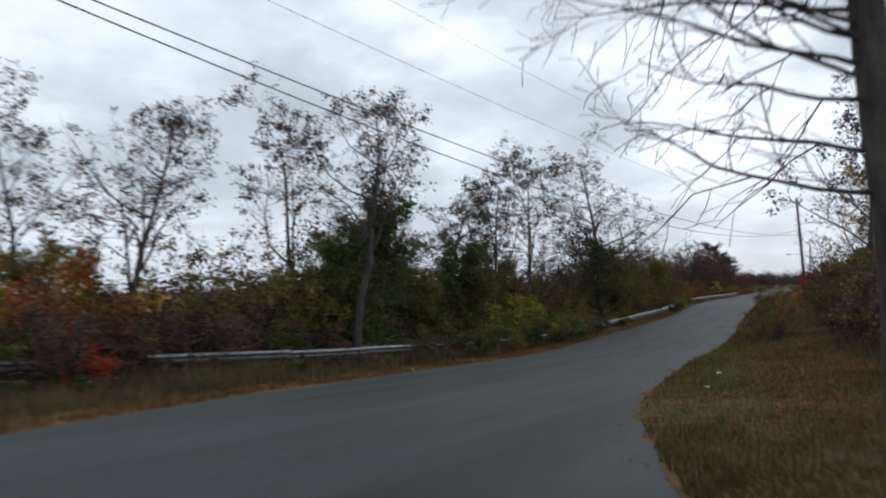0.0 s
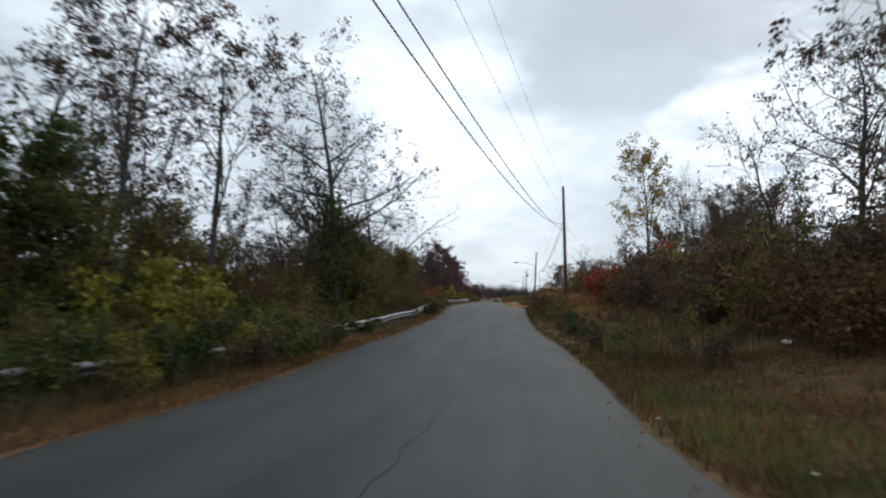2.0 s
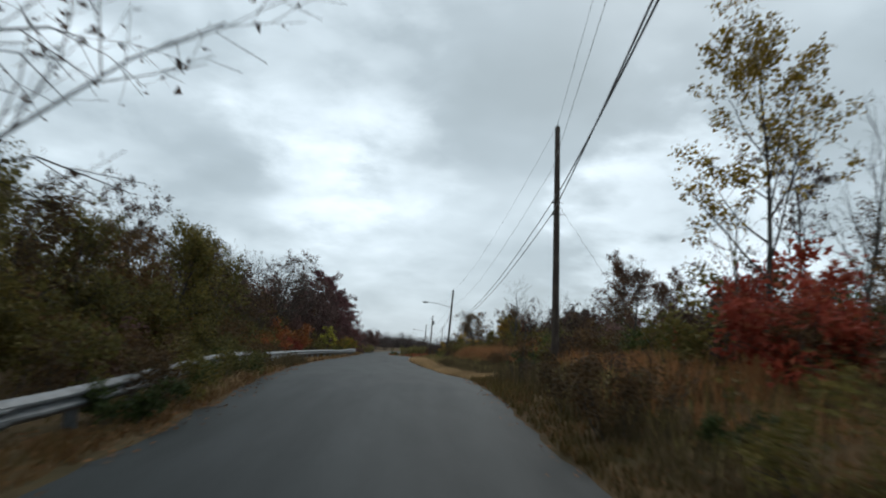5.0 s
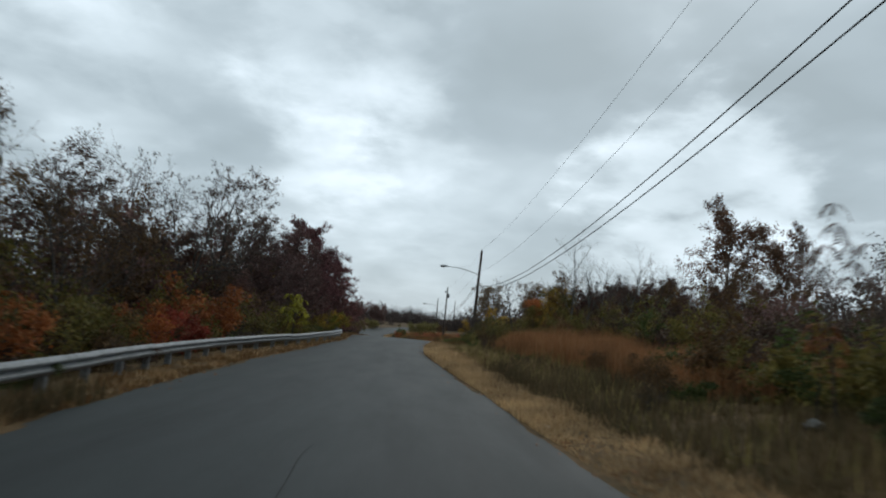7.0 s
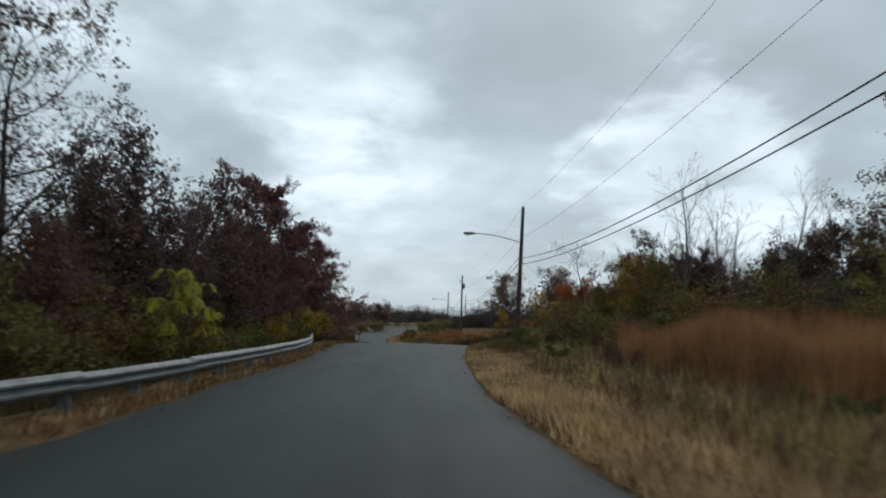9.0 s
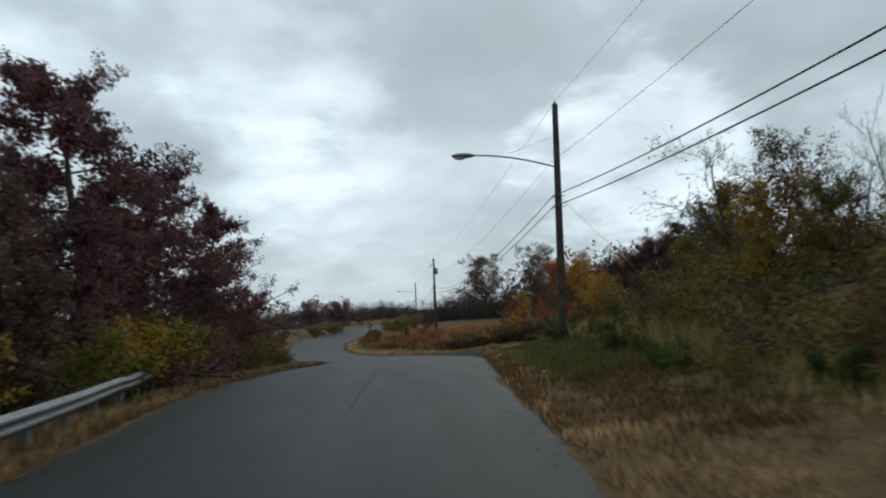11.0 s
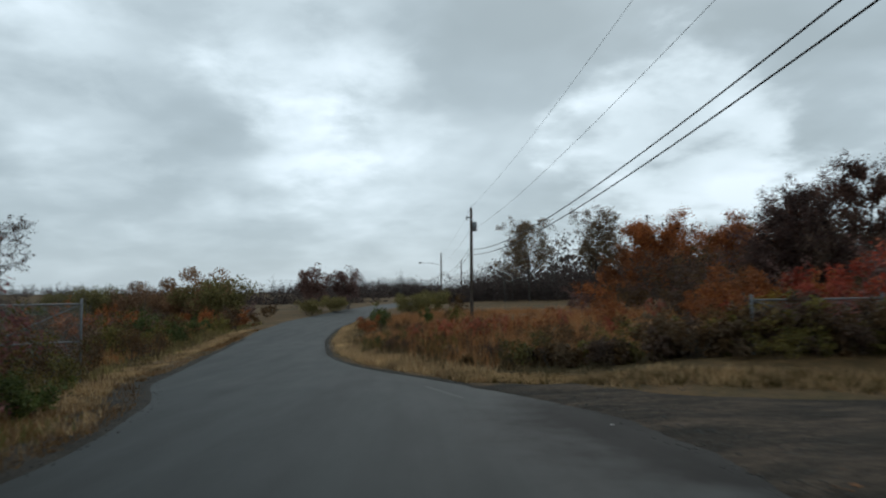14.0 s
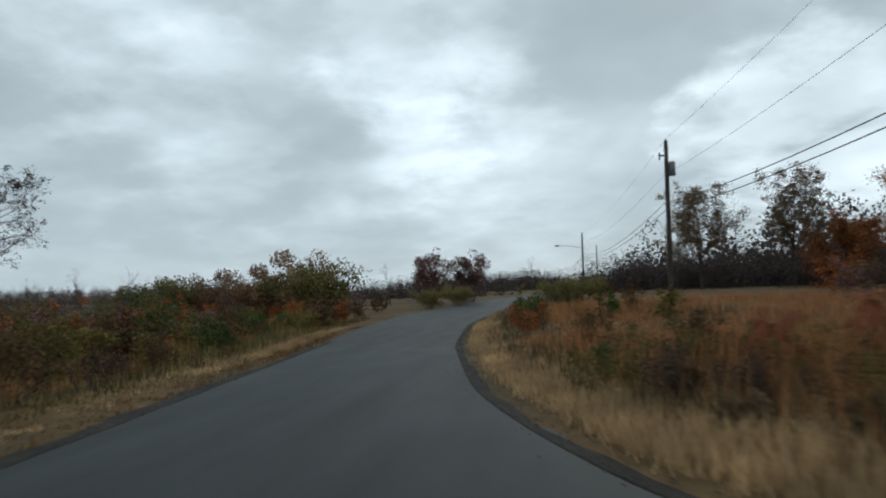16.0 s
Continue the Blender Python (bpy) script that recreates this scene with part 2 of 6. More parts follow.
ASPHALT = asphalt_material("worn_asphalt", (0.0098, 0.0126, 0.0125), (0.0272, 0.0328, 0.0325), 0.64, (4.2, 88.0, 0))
OLD_ASPHALT, CHIPPINGS = dirt_material(), plain_material("dark_grey_chippings", (0.06, 0.059, 0.056), 0.9)
PAINT_WHITE = plain_material("worn_road_paint", (0.06, 0.063, 0.063), 0.8)
SOIL, GRAVEL = soil_material(), gravel_material()
BARK = bark_material("dark_wet_bark", (0.028, 0.024, 0.021), (0.085, 0.075, 0.066))
TAR = plain_material("black_crack_tar", (0.02, 0.021, 0.021), 0.95)
GREY_BARK = bark_material("grey_bark", (0.05, 0.047, 0.043), (0.125, 0.117, 0.105))
POLE_WOOD = bark_material("creosoted_pole_wood", (0.035, 0.026, 0.021), (0.085, 0.066, 0.055))
STEEL = metal_material("weathered_galvanised_steel", (0.1, 0.11, 0.115), (0.21, 0.225, 0.235), 0.55, 0.35)
DARK_STEEL = metal_material("dull_grey_steel", (0.12, 0.13, 0.135), (0.24, 0.25, 0.26), 0.6, 0.5)
WIRE = plain_material("black_cable_sheath", (0.016, 0.017, 0.019), 0.55)
THIN_WIRE = plain_material("bare_aluminium_wire", (0.2, 0.21, 0.215), 0.6, 0.2)
GLASS_LENS = plain_material("cloudy_lamp_lens", (0.45, 0.46, 0.46), 0.3)
PORCELAIN = plain_material("grey_porcelain", (0.3, 0.3, 0.3), 0.35)
LITTER_WHITE = plain_material("crumpled_white_paper", (0.72, 0.71, 0.68), 0.8)
LITTER_YELLOW = plain_material("faded_yellow_plastic", (0.6, 0.45, 0.08), 0.5)
STONE = plain_material("pale_field_stone", (0.11, 0.107, 0.098), 0.9)

BROWN_LEAF = leaf_material("brown_leaf", [(0.06, 0.039, 0.021), (0.145, 0.084, 0.038), (0.095, 0.06, 0.03), (0.19, 0.115, 0.055)])
DARK_LEAF = leaf_material("dead_dark_leaf", [(0.054, 0.0408, 0.036), (0.12, 0.0768, 0.0576), (0.078, 0.0552, 0.0456)])
MAROON_LEAF = leaf_material("maroon_leaf", [(0.1, 0.061, 0.062), (0.182, 0.102, 0.097), (0.132, 0.078, 0.077), (0.225, 0.15, 0.135)])
CRIMSON_LEAF = leaf_material("purple_crimson_leaf", [(0.122, 0.056, 0.062), (0.235, 0.096, 0.1), (0.165, 0.072, 0.078), (0.29, 0.145, 0.135)])
ORANGE_LEAF = leaf_material("rust_orange_leaf", [(0.18, 0.062, 0.026), (0.34, 0.115, 0.036), (0.26, 0.085, 0.03), (0.4, 0.17, 0.065)])
RED_LEAF = leaf_material("scarlet_leaf", [(0.27, 0.045, 0.032), (0.44, 0.085, 0.05), (0.34, 0.06, 0.042), (0.42, 0.14, 0.07)])
YELLOW_LEAF = leaf_material("yellow_leaf", [(0.36, 0.22, 0.03), (0.5, 0.33, 0.05), (0.26, 0.18, 0.035), (0.42, 0.22, 0.04)])
OLIVE_LEAF = leaf_material("olive_leaf", [(0.0805, 0.0828, 0.0253), (0.155, 0.14, 0.0414), (0.207, 0.161, 0.0483), (0.103, 0.0978, 0.0322)])
LIME_LEAF = leaf_material("yellow_green_leaf", [(0.15, 0.165, 0.026), (0.25, 0.25, 0.04), (0.21, 0.165, 0.036)])
GREEN_LEAF = leaf_material("dull_green_leaf", [(0.0438, 0.0625, 0.0225), (0.075, 0.106, 0.0312), (0.106, 0.125, 0.0375)])
TAN_GRASS = leaf_material("tan_dry_grass", [(0.479, 0.326, 0.168), (0.683, 0.493, 0.288), (0.581, 0.400, 0.224), (0.3, 0.17, 0.08)], 0.8, 0.5)
RUSSET_GRASS = leaf_material("russet_grass", [(0.24, 0.112, 0.05), (0.4, 0.19, 0.085), (0.32, 0.14, 0.058), (0.48, 0.29, 0.15)], 0.8, 0.4)
GREEN_GRASS = leaf_material("green_grass", [(0.0884, 0.13, 0.0364), (0.15, 0.202, 0.0585), (0.208, 0.208, 0.0715)], 0.75, 0.35)
WEED_STALK = leaf_material("dead_weed_stalk", [(0.069, 0.0552, 0.0299), (0.132, 0.0943, 0.0506), (0.172, 0.124, 0.069), (0.0747, 0.0713, 0.0322)], 0.9, 0.4)
BROWN_GRASS = leaf_material("brown_olive_grass", [(0.09, 0.065, 0.022), (0.16, 0.105, 0.036), (0.12, 0.095, 0.03), (0.18, 0.12, 0.05)], 0.8, 0.4)
RUSTY_GRASS = leaf_material("rusty_dead_grass", [(0.17, 0.085, 0.035), (0.27, 0.145, 0.06), (0.2, 0.12, 0.05), (0.11, 0.06, 0.028)], 0.85, 0.4)
RUST_LEAF = leaf_material("rust_brown_leaf", [(0.2, 0.11, 0.065), (0.33, 0.18, 0.1), (0.26, 0.16, 0.09)], 0.8, 0.3)
FIELD_OLIVE = leaf_material("field_olive_leaf", [(0.12, 0.115, 0.045), (0.19, 0.17, 0.065), (0.24, 0.19, 0.085)], 0.8, 0.3)
FIELD_LEAF = leaf_material("olive_brown_leaf", [(0.108, 0.0837, 0.0567), (0.169, 0.121, 0.0756), (0.135, 0.0891, 0.0621)], 0.8, 0.3)
OLIVE_WEED = leaf_material("olive_weed", [(0.176, 0.165, 0.0607), (0.284, 0.243, 0.0972), (0.223, 0.192, 0.0756), (0.405, 0.317, 0.162)], 0.85, 0.4)
FALLEN_LEAF = leaf_material("fallen_leaf", [(0.16, 0.07, 0.03), (0.3, 0.13, 0.05), (0.22, 0.12, 0.06), (0.1, 0.05, 0.03)], 0.85, 0.3)
SUMAC_LEAF = leaf_material("dull_red_sumac_leaf", [(0.25, 0.055, 0.036), (0.37, 0.09, 0.05), (0.3, 0.105, 0.055), (0.17, 0.05, 0.035)])
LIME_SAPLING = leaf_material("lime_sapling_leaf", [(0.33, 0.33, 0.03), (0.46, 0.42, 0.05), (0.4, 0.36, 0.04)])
RUSSET_LEAF = leaf_material("russet_brown_leaf", [(0.075, 0.042, 0.03), (0.145, 0.075, 0.045), (0.105, 0.056, 0.036), (0.18, 0.105, 0.065)])
HILL_LEAF = leaf_material("dark_hill_leaf", [(0.05, 0.032, 0.03), (0.1, 0.055, 0.046), (0.075, 0.042, 0.038), (0.13, 0.065, 0.045)])
FAR_WOOD = leaf_material("far_autumn_wood", [(0.0607, 0.0537, 0.0558), (0.0972, 0.0744, 0.0744), (0.0756, 0.0689, 0.0658), (0.115, 0.0757, 0.0716)], 0.95, 0.35)


# ---- mesh helpers ----
def mesh_object(name, verts, faces, mat, smooth=False):
    me = bpy.data.meshes.new(name)
    me.from_pydata(verts, [], faces)
    if smooth:
        me.polygons.foreach_set("use_smooth", [True] * len(me.polygons))
    me.materials.append(mat)
    me.update()
    return new(name, me)


def fast_mesh(name, verts, faces, mat, smooth=False):
    """verts (n, 3) and faces (m, k) as arrays, all faces with k corners."""
    me = bpy.data.meshes.new(name)
    n, (m, k) = len(verts), faces.shape
    me.vertices.add(n)
    me.vertices.foreach_set("co", np.asarray(verts, np.float32).ravel())
    me.loops.add(m * k)
    me.loops.foreach_set("vertex_index", faces.astype(np.int32).ravel())
    me.polygons.add(m)
    me.polygons.foreach_set("loop_start", np.arange(0, m * k, k, dtype=np.int32))
    me.polygons.foreach_set("loop_total", np.full(m, k, np.int32))
    me.materials.append(mat)
    me.update(calc_edges=True)
    if smooth:
        me.polygons.foreach_set("use_smooth", np.ones(m, bool))
    return me


def part(name, bm, mat, parent, label=""):
    me = bpy.data.meshes.new(name)
    bm.to_mesh(me)
    bm.free()
    me.materials.append(mat)
    ob = new(name, me)
    ob.parent = parent
    return tagged(ob, label)


def part_mesh(name, me, parent, label=""):
    ob = new(name, me)
    ob.parent = parent
    return tagged(ob, label)


def box(bm, size, m):
    r = bmesh.ops.create_cube(bm, size=1.0, matrix=m @ Matrix.Diagonal((*size, 1)))
    return r["verts"]


def tube(bm, pts, radii, sides=8, cap=True):
    """A tapered tube through the points."""
    pts = [Vector(p) for p in pts]
    rings = []
    for i, p in enumerate(pts):
        a, b = pts[max(i - 1, 0)], pts[min(i + 1, len(pts) - 1)]
        d = (b - a).normalized()
        u = d.orthogonal().normalized() if i == 0 else (u - d * u.dot(d)).normalized()
        v = d.cross(u)
        r = radii[i] if isinstance(radii, (list, tuple)) else radii
        rings.append([bm.verts.new(p + (u * math.cos(2 * math.pi * k / sides) + v * math.sin(2 * math.pi * k / sides)) * r) for k in range(sides)])
    for a, b in zip(rings, rings[1:]):
        for k in range(sides):
            bm.faces.new((a[k], a[(k + 1) % sides], b[(k + 1) % sides], b[k])).smooth = True
    if cap:
        bm.faces.new(rings[0][::-1])
        bm.faces.new(rings[-1])


# ---- the lie of the land ----
PROFILE_Y = (-140, -100, -71.9, -62.7, -52.1, -41.5, -36.2, -28.8, -20, -12, -6, -2.3, 5.7, 16.9, 30, 52, 64, 73.3, 82.5, 92.2, 100, 125, 175, 240, 400, 900)
PROFILE_Z = (6.5, 3.1, 1.11, 0.4, -0.25, -0.74, -0.78, -0.68, -0.56, -0.36, -0.08, 0.08, 0.0, -0.23, -0.38, -0.28, -0.41, -0.68, -1.16, -1.64, -2.05, -2.7, -2.5, -1.5, 0.7, 1.7)
LEFT_Y = (-100, -84, -73, -66.7, -61, -52, -42, -33, -24, -15, -5, 7, 15, 28, 36, 42, 50, 58, 64, 70, 76, 82, 86.5, 93, 97, 104, 112, 122, 134, 155, 182, 205, 222, 260)
LEFT_X = (14, 6.5, 1.2, -1.7, -3.0, -3.7, -3.7, -3.75, -3.4, -3.1, -3.1, -4.1, -4.8, -5.5, -5.1, -4.9, -4.55, -5.0, -5.5, -5.3, -5.0, -4.4, -4.3, -5.7, -7.5, -8.7, -9.9, -11.5, -13, -14, -12.3, -8, -3, 14)
RIGHT_Y = (-100, -79, -70.5, -65.3, -58.4, -52, -44, -35, -27, -20, -12, -3, 8.6, 16.5, 25, 34, 42, 50, 60, 67, 75, 84, 90, 97.5, 103.5, 109, 113, 124.7, 138, 165, 193, 212, 260)
RIGHT_X = (26, 14.5, 9.8, 7.1, 5.0, 4.2, 3.6, 3.7, 3.4, 2.8, 2.6, 2.5, 2.75, 2.1, 1.7, 1.0, 0.4, 0.55, 1.2, 1.9, 2.8, 3.7, 3.5, 0.8, -2.1, -3.6, -4.2, -5.7, -6.4, -5.5, -3.6, 2, 24)


def prof(y):
    k = np.array([-3.0, -1.5, 0, 1.5, 3.0])
    return sum(np.interp(y + d, PROFILE_Y, PROFILE_Z) for d in k) / 5


def xl(y):
    return sum(np.interp(y + d, LEFT_Y, LEFT_X) for d in (-1.5, 0, 1.5)) / 3


def xr(y):
    return sum(np.interp(y + d, RIGHT_Y, RIGHT_X) for d in (-1.5, 0, 1.5)) / 3


RAIL_Y = (-90, -72, -66, -60, -54, -48, -43.8, -38, -32, -26, -20, -13, -8, 0, 9, 14, 20, 27, 32, 37, 42, 47, 51, 58, 66, 71, 90)
RAIL_X = (-9, -10.5, -10.8, -10.3, -9, -8.1, -6.8, -5.8, -5.4, -5.2, -4.75, -4.25, -4.1, -4.6, -5.2, -5.8, -6.5, -7.05, -7.0, -6.3, -5.65, -5.25, -5.15, -5.8, -7.2, -7.8, -7.8)


def rail_x(y):
    return sum(np.interp(y + d, RAIL_Y, RAIL_X) for d in (-2.5, 0, 2.5)) / 3


def lumps(x, y):
    return (np.sin(x * 1.31 + 0.7 * np.sin(y * 0.9)) * np.cos(y * 1.07 + 0.5 * np.sin(x * 0.8)) * 0.6
            + np.sin(x * 0.37 + 1.3) * np.cos(y * 0.29 + 0.4) + 0.35 * np.sin(x * 2.9 + y * 1.7) * np.cos(y * 3.1 - x * 0.6))


def land(x, y):
    """Height of the ground beside and under the road."""
    x, y = np.asarray(x, float), np.asarray(y, float)
    base, dl, dr = prof(y), xl(y) - x, x - xr(y)
    steep = np.interp(y, (-80, -66, -30, 0, 14, 24, 60, 68, 84, 90, 140), (0.5, 0.7, 1.0, 1.0, 0.9, 0.45, 0.5, 1.1, 1.1, 0.55, 0.5))
    right = np.interp(dr, (0, 0.6, 3, 6, 12, 25, 60, 200, 900), (0, 0.06, 0.45, 1.0, 1.7, 2.9, 5.0, 9.0, 14)) * steep
    # the drive mouth on the right lies level with the road
    mouth = np.exp(-(((y - 88.5) / 4.5) ** 4)) * np.clip((16 - dr) / 5, 0, 1)
    right = right * (1 - mouth)
    drop = np.interp(y, (-80, 60, 82, 95, 130), (1.0, 1.0, 0.7, 0.25, 0.2))
    wide = np.maximum(xl(y) - rail_x(y), 0.6)
    left = -0.04 * np.clip(dl, 0, wide) + np.interp(dl - wide, (0, 0.6, 3.2, 9, 25, 80, 400), (0, -0.03, -0.6, -0.9, -1.0, -0.4, 3)) * drop
    out = np.maximum(np.maximum(dl, dr), 0)
    z = base + np.where(dr > 0, right, 0) + np.where(dl > 0, left, 0)
    z = z + lumps(x, y) * 0.07 * np.clip(out / 3, 0, 1) * (1 - mouth * (dr > 0)) + 0.5 * np.sin(x * 0.021 + 1) * np.cos(y * 0.017) * np.clip((out - 15) / 30, 0, 1)
    return np.where(out > 0, z, base)


def build_ground():
    fine_x, fine_y = np.arange(-30, 42.1, 0.75), np.arange(-100, 150.1, 1.0)
    xs = np.concatenate([[-3000, -1500, -700, -350, -200, -130, -90, -65, -50, -40, -35], fine_x, [46, 52, 60, 75, 100, 140, 200, 350, 700, 1500, 3000]])
    ys = np.concatenate([[-3000, -1500, -700, -350, -200, -150, -125, -110], fine_y, np.arange(153, 262, 3), [270, 285, 310, 350, 400, 500, 700, 1000, 1600, 3000]])
    X, Y = np.meshgrid(xs, ys)
    Z = land(X, Y) - 0.012
    inside = (X > xl(Y) + 0.25) & (X < xr(Y) - 0.25)
    inside |= (Y > 85.6) & (Y < 94) & (X > xr(Y) - 0.3) & (X < np.interp(Y, (84, 86, 88.5, 90.5, 92.5, 95.5), (6, 13.5, 13.5, 7, 4, 1.8)))
    Z = np.where(inside, Z - 0.08, Z)
    w, h = len(xs), len(ys)
    i = (np.arange(h - 1)[:, None] * w + np.arange(w - 1)[None]).ravel()
    me = fast_mesh("ground", np.stack([X, Y, Z], -1).reshape(-1, 3), np.stack([i, i + 1, i + w + 1, i + w], 1), SOIL, True)
    tagged(new("ground", me), "brown ground of soil, dead leaves and matted dry grass", "ground", kind="structure")


def strip(name, ys, left, right, lift, mat, cols, thick=0.0):
    """A sheet laid on the road's profile between two lines."""
    rows = []
    for y in ys:
        a, b = left(y), right(y)
        s = np.linspace(0, 1, cols)
        x = a + (b - a) * s
        rows.append(np.stack([x, np.full(cols, y), lift(x, y, s)], 1))
    v = np.concatenate(rows)
    w = cols
    i = (np.arange(len(ys) - 1)[:, None] * w + np.arange(w - 1)[None]).ravel()
    return new(name, fast_mesh(name, v, np.stack([i, i + 1, i + w + 1, i + w], 1), mat, True))


def ragged(y, seed, amount):
    return amount * (math.sin(y * 1.9 + seed) * 0.5 + math.sin(y * 4.7 + 2 * seed) * 0.3 + math.sin(y * 0.53 + seed) * 0.6)


def build_road():
    ys = np.concatenate([np.arange(-100, 130, 0.5), np.arange(130, 261, 2.0)])
    crown = lambda x, y, s: prof(y) + 0.05 * (1 - (2 * s - 1) ** 2) - 0.02 * (np.abs(2 * s - 1) > 0.97)
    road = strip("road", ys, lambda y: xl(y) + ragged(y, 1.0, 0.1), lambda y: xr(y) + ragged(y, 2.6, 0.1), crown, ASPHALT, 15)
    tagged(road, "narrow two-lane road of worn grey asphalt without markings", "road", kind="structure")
    # broken old asphalt and gravel of the drive mouth, and the gravel shoulder across from it
    ys = np.arange(82.3, 95.6, 0.2)
    far = lambda y: np.interp(y, (82.3, 84.0, 86, 88.5, 90.5, 92.5, 94.5, 95.5), (4.0, 5.0, 15, 15, 8.0, 4.9, 3.1, 2.3))
    mouth = strip("drive_mouth", ys, lambda y: xr(y) - 0.45 + ragged(y, 7, 0.07) + 0.06 * math.sin(y * 11.3) * math.sin(y * 3.1), lambda y: float(far(y)) + ragged(y, 0.4, 0.6),
                  lambda x, y, s: land(x, y) + 0.03 - 0.07 * np.clip(1 - s * 10, 0, 1) + 0.02 * np.sin(x * 2.3) * np.sin(y * 1.7) * np.clip(s * 4, 0, 1) * (s < 0.95) - 0.12 * np.clip(83.6 - y, 0, 1) - 0.12 * np.clip((s - 0.92) * 12, 0, 1) - 0.1 * np.clip(y - 94.6, 0, 1), OLD_ASPHALT, 24)
    tagged(mouth, "mouth of a side drive in cracked dark asphalt and gravel", "road", kind="structure")
    ys = np.arange(70, 128, 0.5)
    wide = lambda y: float(np.interp(y, (70, 76, 84, 90, 95, 100, 112, 128), (0.1, 0.25, 0.7, 1.1, 0.9, 0.2, 0.05, 0.0)))
    sh = strip("gravel_shoulder", ys, lambda y: xl(y) - wide(y) + ragged(y, 3, 0.15), lambda y: xl(y) + 0.35,
               lambda x, y, s: land(x, y) + 0.012 - 0.09 * np.clip((s - 0.75) * 4, 0, 1), GRAVEL, 13)
    tagged(sh, "dark grey gravel shoulder beside the road", "pavement", kind="structure")
    ys = np.arange(94, 150, 0.5)
    sh = strip("gravel_verge", ys, lambda y: xr(y) - 0.3, lambda y: xr(y) + 0.02 + ragged(y, 5, 0.08),
               lambda x, y, s: land(x, y) + 0.014 - 0.09 * np.clip((0.25 - s) * 4, 0, 1), GRAVEL, 13)
    tagged(sh, "thin gravel edge along the road's bend", "pavement", kind="structure")


def painted_line(name, label, pts, width, mat):
    """A narrow flat strip that follows the road's surface."""
    V, F = [], []
    for i, (x, y) in enumerate(pts):
        a, b = pts[max(i - 1, 0)], pts[min(i + 1, len(pts) - 1)]
        d = Vector((b[0] - a[0], b[1] - a[1])).normalized()
        w = width * (0.7 + 0.5 * math.sin(i * 2.1) ** 2)
        s = (x - xl(y)) / (xr(y) - xl(y))
        z = float(prof(y) + 0.05 * max(0, 1 - (2 * s - 1) ** 2)) + (0.006 if 0 < s < 0.9 else 0.05)
        V += [(x - d.y * w / 2, y + d.x * w / 2, z), (x + d.y * w / 2, y - d.x * w / 2, z)]
        if i:
            F.append((2 * i - 2, 2 * i - 1, 2 * i + 1, 2 * i))
    tagged(mesh_object(name, V, F, mat), label, "road marking", kind="structure")


def wander(y0, y1, x0, x1, seed):
    rng = random.Random(seed)
    n = int((y1 - y0) / 0.5)
    return [(x0 + (x1 - x0) * k / n + rng.uniform(-0.05, 0.05), y0 + (y1 - y0) * k / n) for k in range(n + 1)]


build_ground()
build_road()
painted_line("crack_seam", "dark sealed crack along the middle of the road", wander(-54, -38, 0.1, 0.6, 1), 0.018, TAR)
painted_line("crack_seam", "dark sealed crack along the middle of the road", wander(3, 14, -0.9, -1.2, 2), 0.016, TAR)
painted_line("crack_seam", "dark sealed crack along the middle of the road", wander(60, 80, -1.6, -1.0, 3), 0.016, TAR)
painted_line("edge_line", "worn white line at the mouth of the drive", [(0.32 + 0.24 * k, 94.8 - k) for k in range(4)], 0.12, PAINT_WHITE)


# ---- growing things ----


def limbs(rng, trunk_len, trunk_r, spec, lean=(0, 0), bend=0.06, start=(0, 0, 0), steps=(8, 4, 2, 1), cone=0.55):
    """Polylines of a branching plant: list of (points, radii, level). spec: per level (count, length ratio, angle, first t, lift)."""
    out = []

    def shoot(p, d, length, r0, r1, level, steps):
        pts, p, d = [p], np.array(p, float), np.array(d, float)
        lift = spec[level - 1][4] if level else 0.02
        for _ in range(steps):
            d = d + rng.normal(size=3) * (bend if level == 0 else bend * 2.6) + np.array([0, 0, lift])
            d /= np.linalg.norm(d)
            p = p + d * length / steps
            pts.append(p)
        return np.array(pts), np.linspace(r0, r1, steps + 1)

    def grow(pts, rad, length, level):
        out.append((pts, rad, level))
        if level >= len(spec):
            return
        count, ratio, angle, t0, _ = spec[level]
        n = max(1, int(round(count * rng.uniform(0.8, 1.2))))
        az = rng.uniform(0, 6.28)
        for k in range(n):
            t = t0 + (1 - t0) * (k + rng.uniform(0.1, 0.9)) / n
            i = min(int(t * (len(pts) - 1)), len(pts) - 2)
            f = t * (len(pts) - 1) - i
            p = pts[i] * (1 - f) + pts[i + 1] * f
            d = pts[i + 1] - pts[i]
            d = d / np.linalg.norm(d)
            az += 2.4 + rng.uniform(-0.5, 0.5)
            u = np.cross(d, (0.3, 0.1, 1) if abs(d[2]) < 0.9 else (1, 0.2, 0))
            u /= np.linalg.norm(u)
            v = np.cross(d, u)
            a = radians(angle) * rng.uniform(0.75, 1.25)
            nd = d * math.cos(a) + (u * math.cos(az) + v * math.sin(az)) * math.sin(a)
            taper = 1 - cone * t if level == 0 else 1 - 0.35 * t
            ln = length * ratio * taper * rng.uniform(0.75, 1.2)
            r0 = (rad[i] * (1 - f) + rad[i + 1] * f) * (0.55 if level == 0 else 0.6)
            q, qr = shoot(p, nd, ln, r0, max(r0 * 0.25, 0.006), level + 1, steps[min(level + 1, 3)])
            grow(q, qr, ln, level + 1)

    d0 = np.array([lean[0], lean[1], 1.0])
    pts, rad = shoot(np.array(start, float), d0 / np.linalg.norm(d0), trunk_len, trunk_r, trunk_r * 0.18, 0, steps[0])
    rad[0] *= 1.35
    grow(pts, rad, trunk_len, 0)
    return out


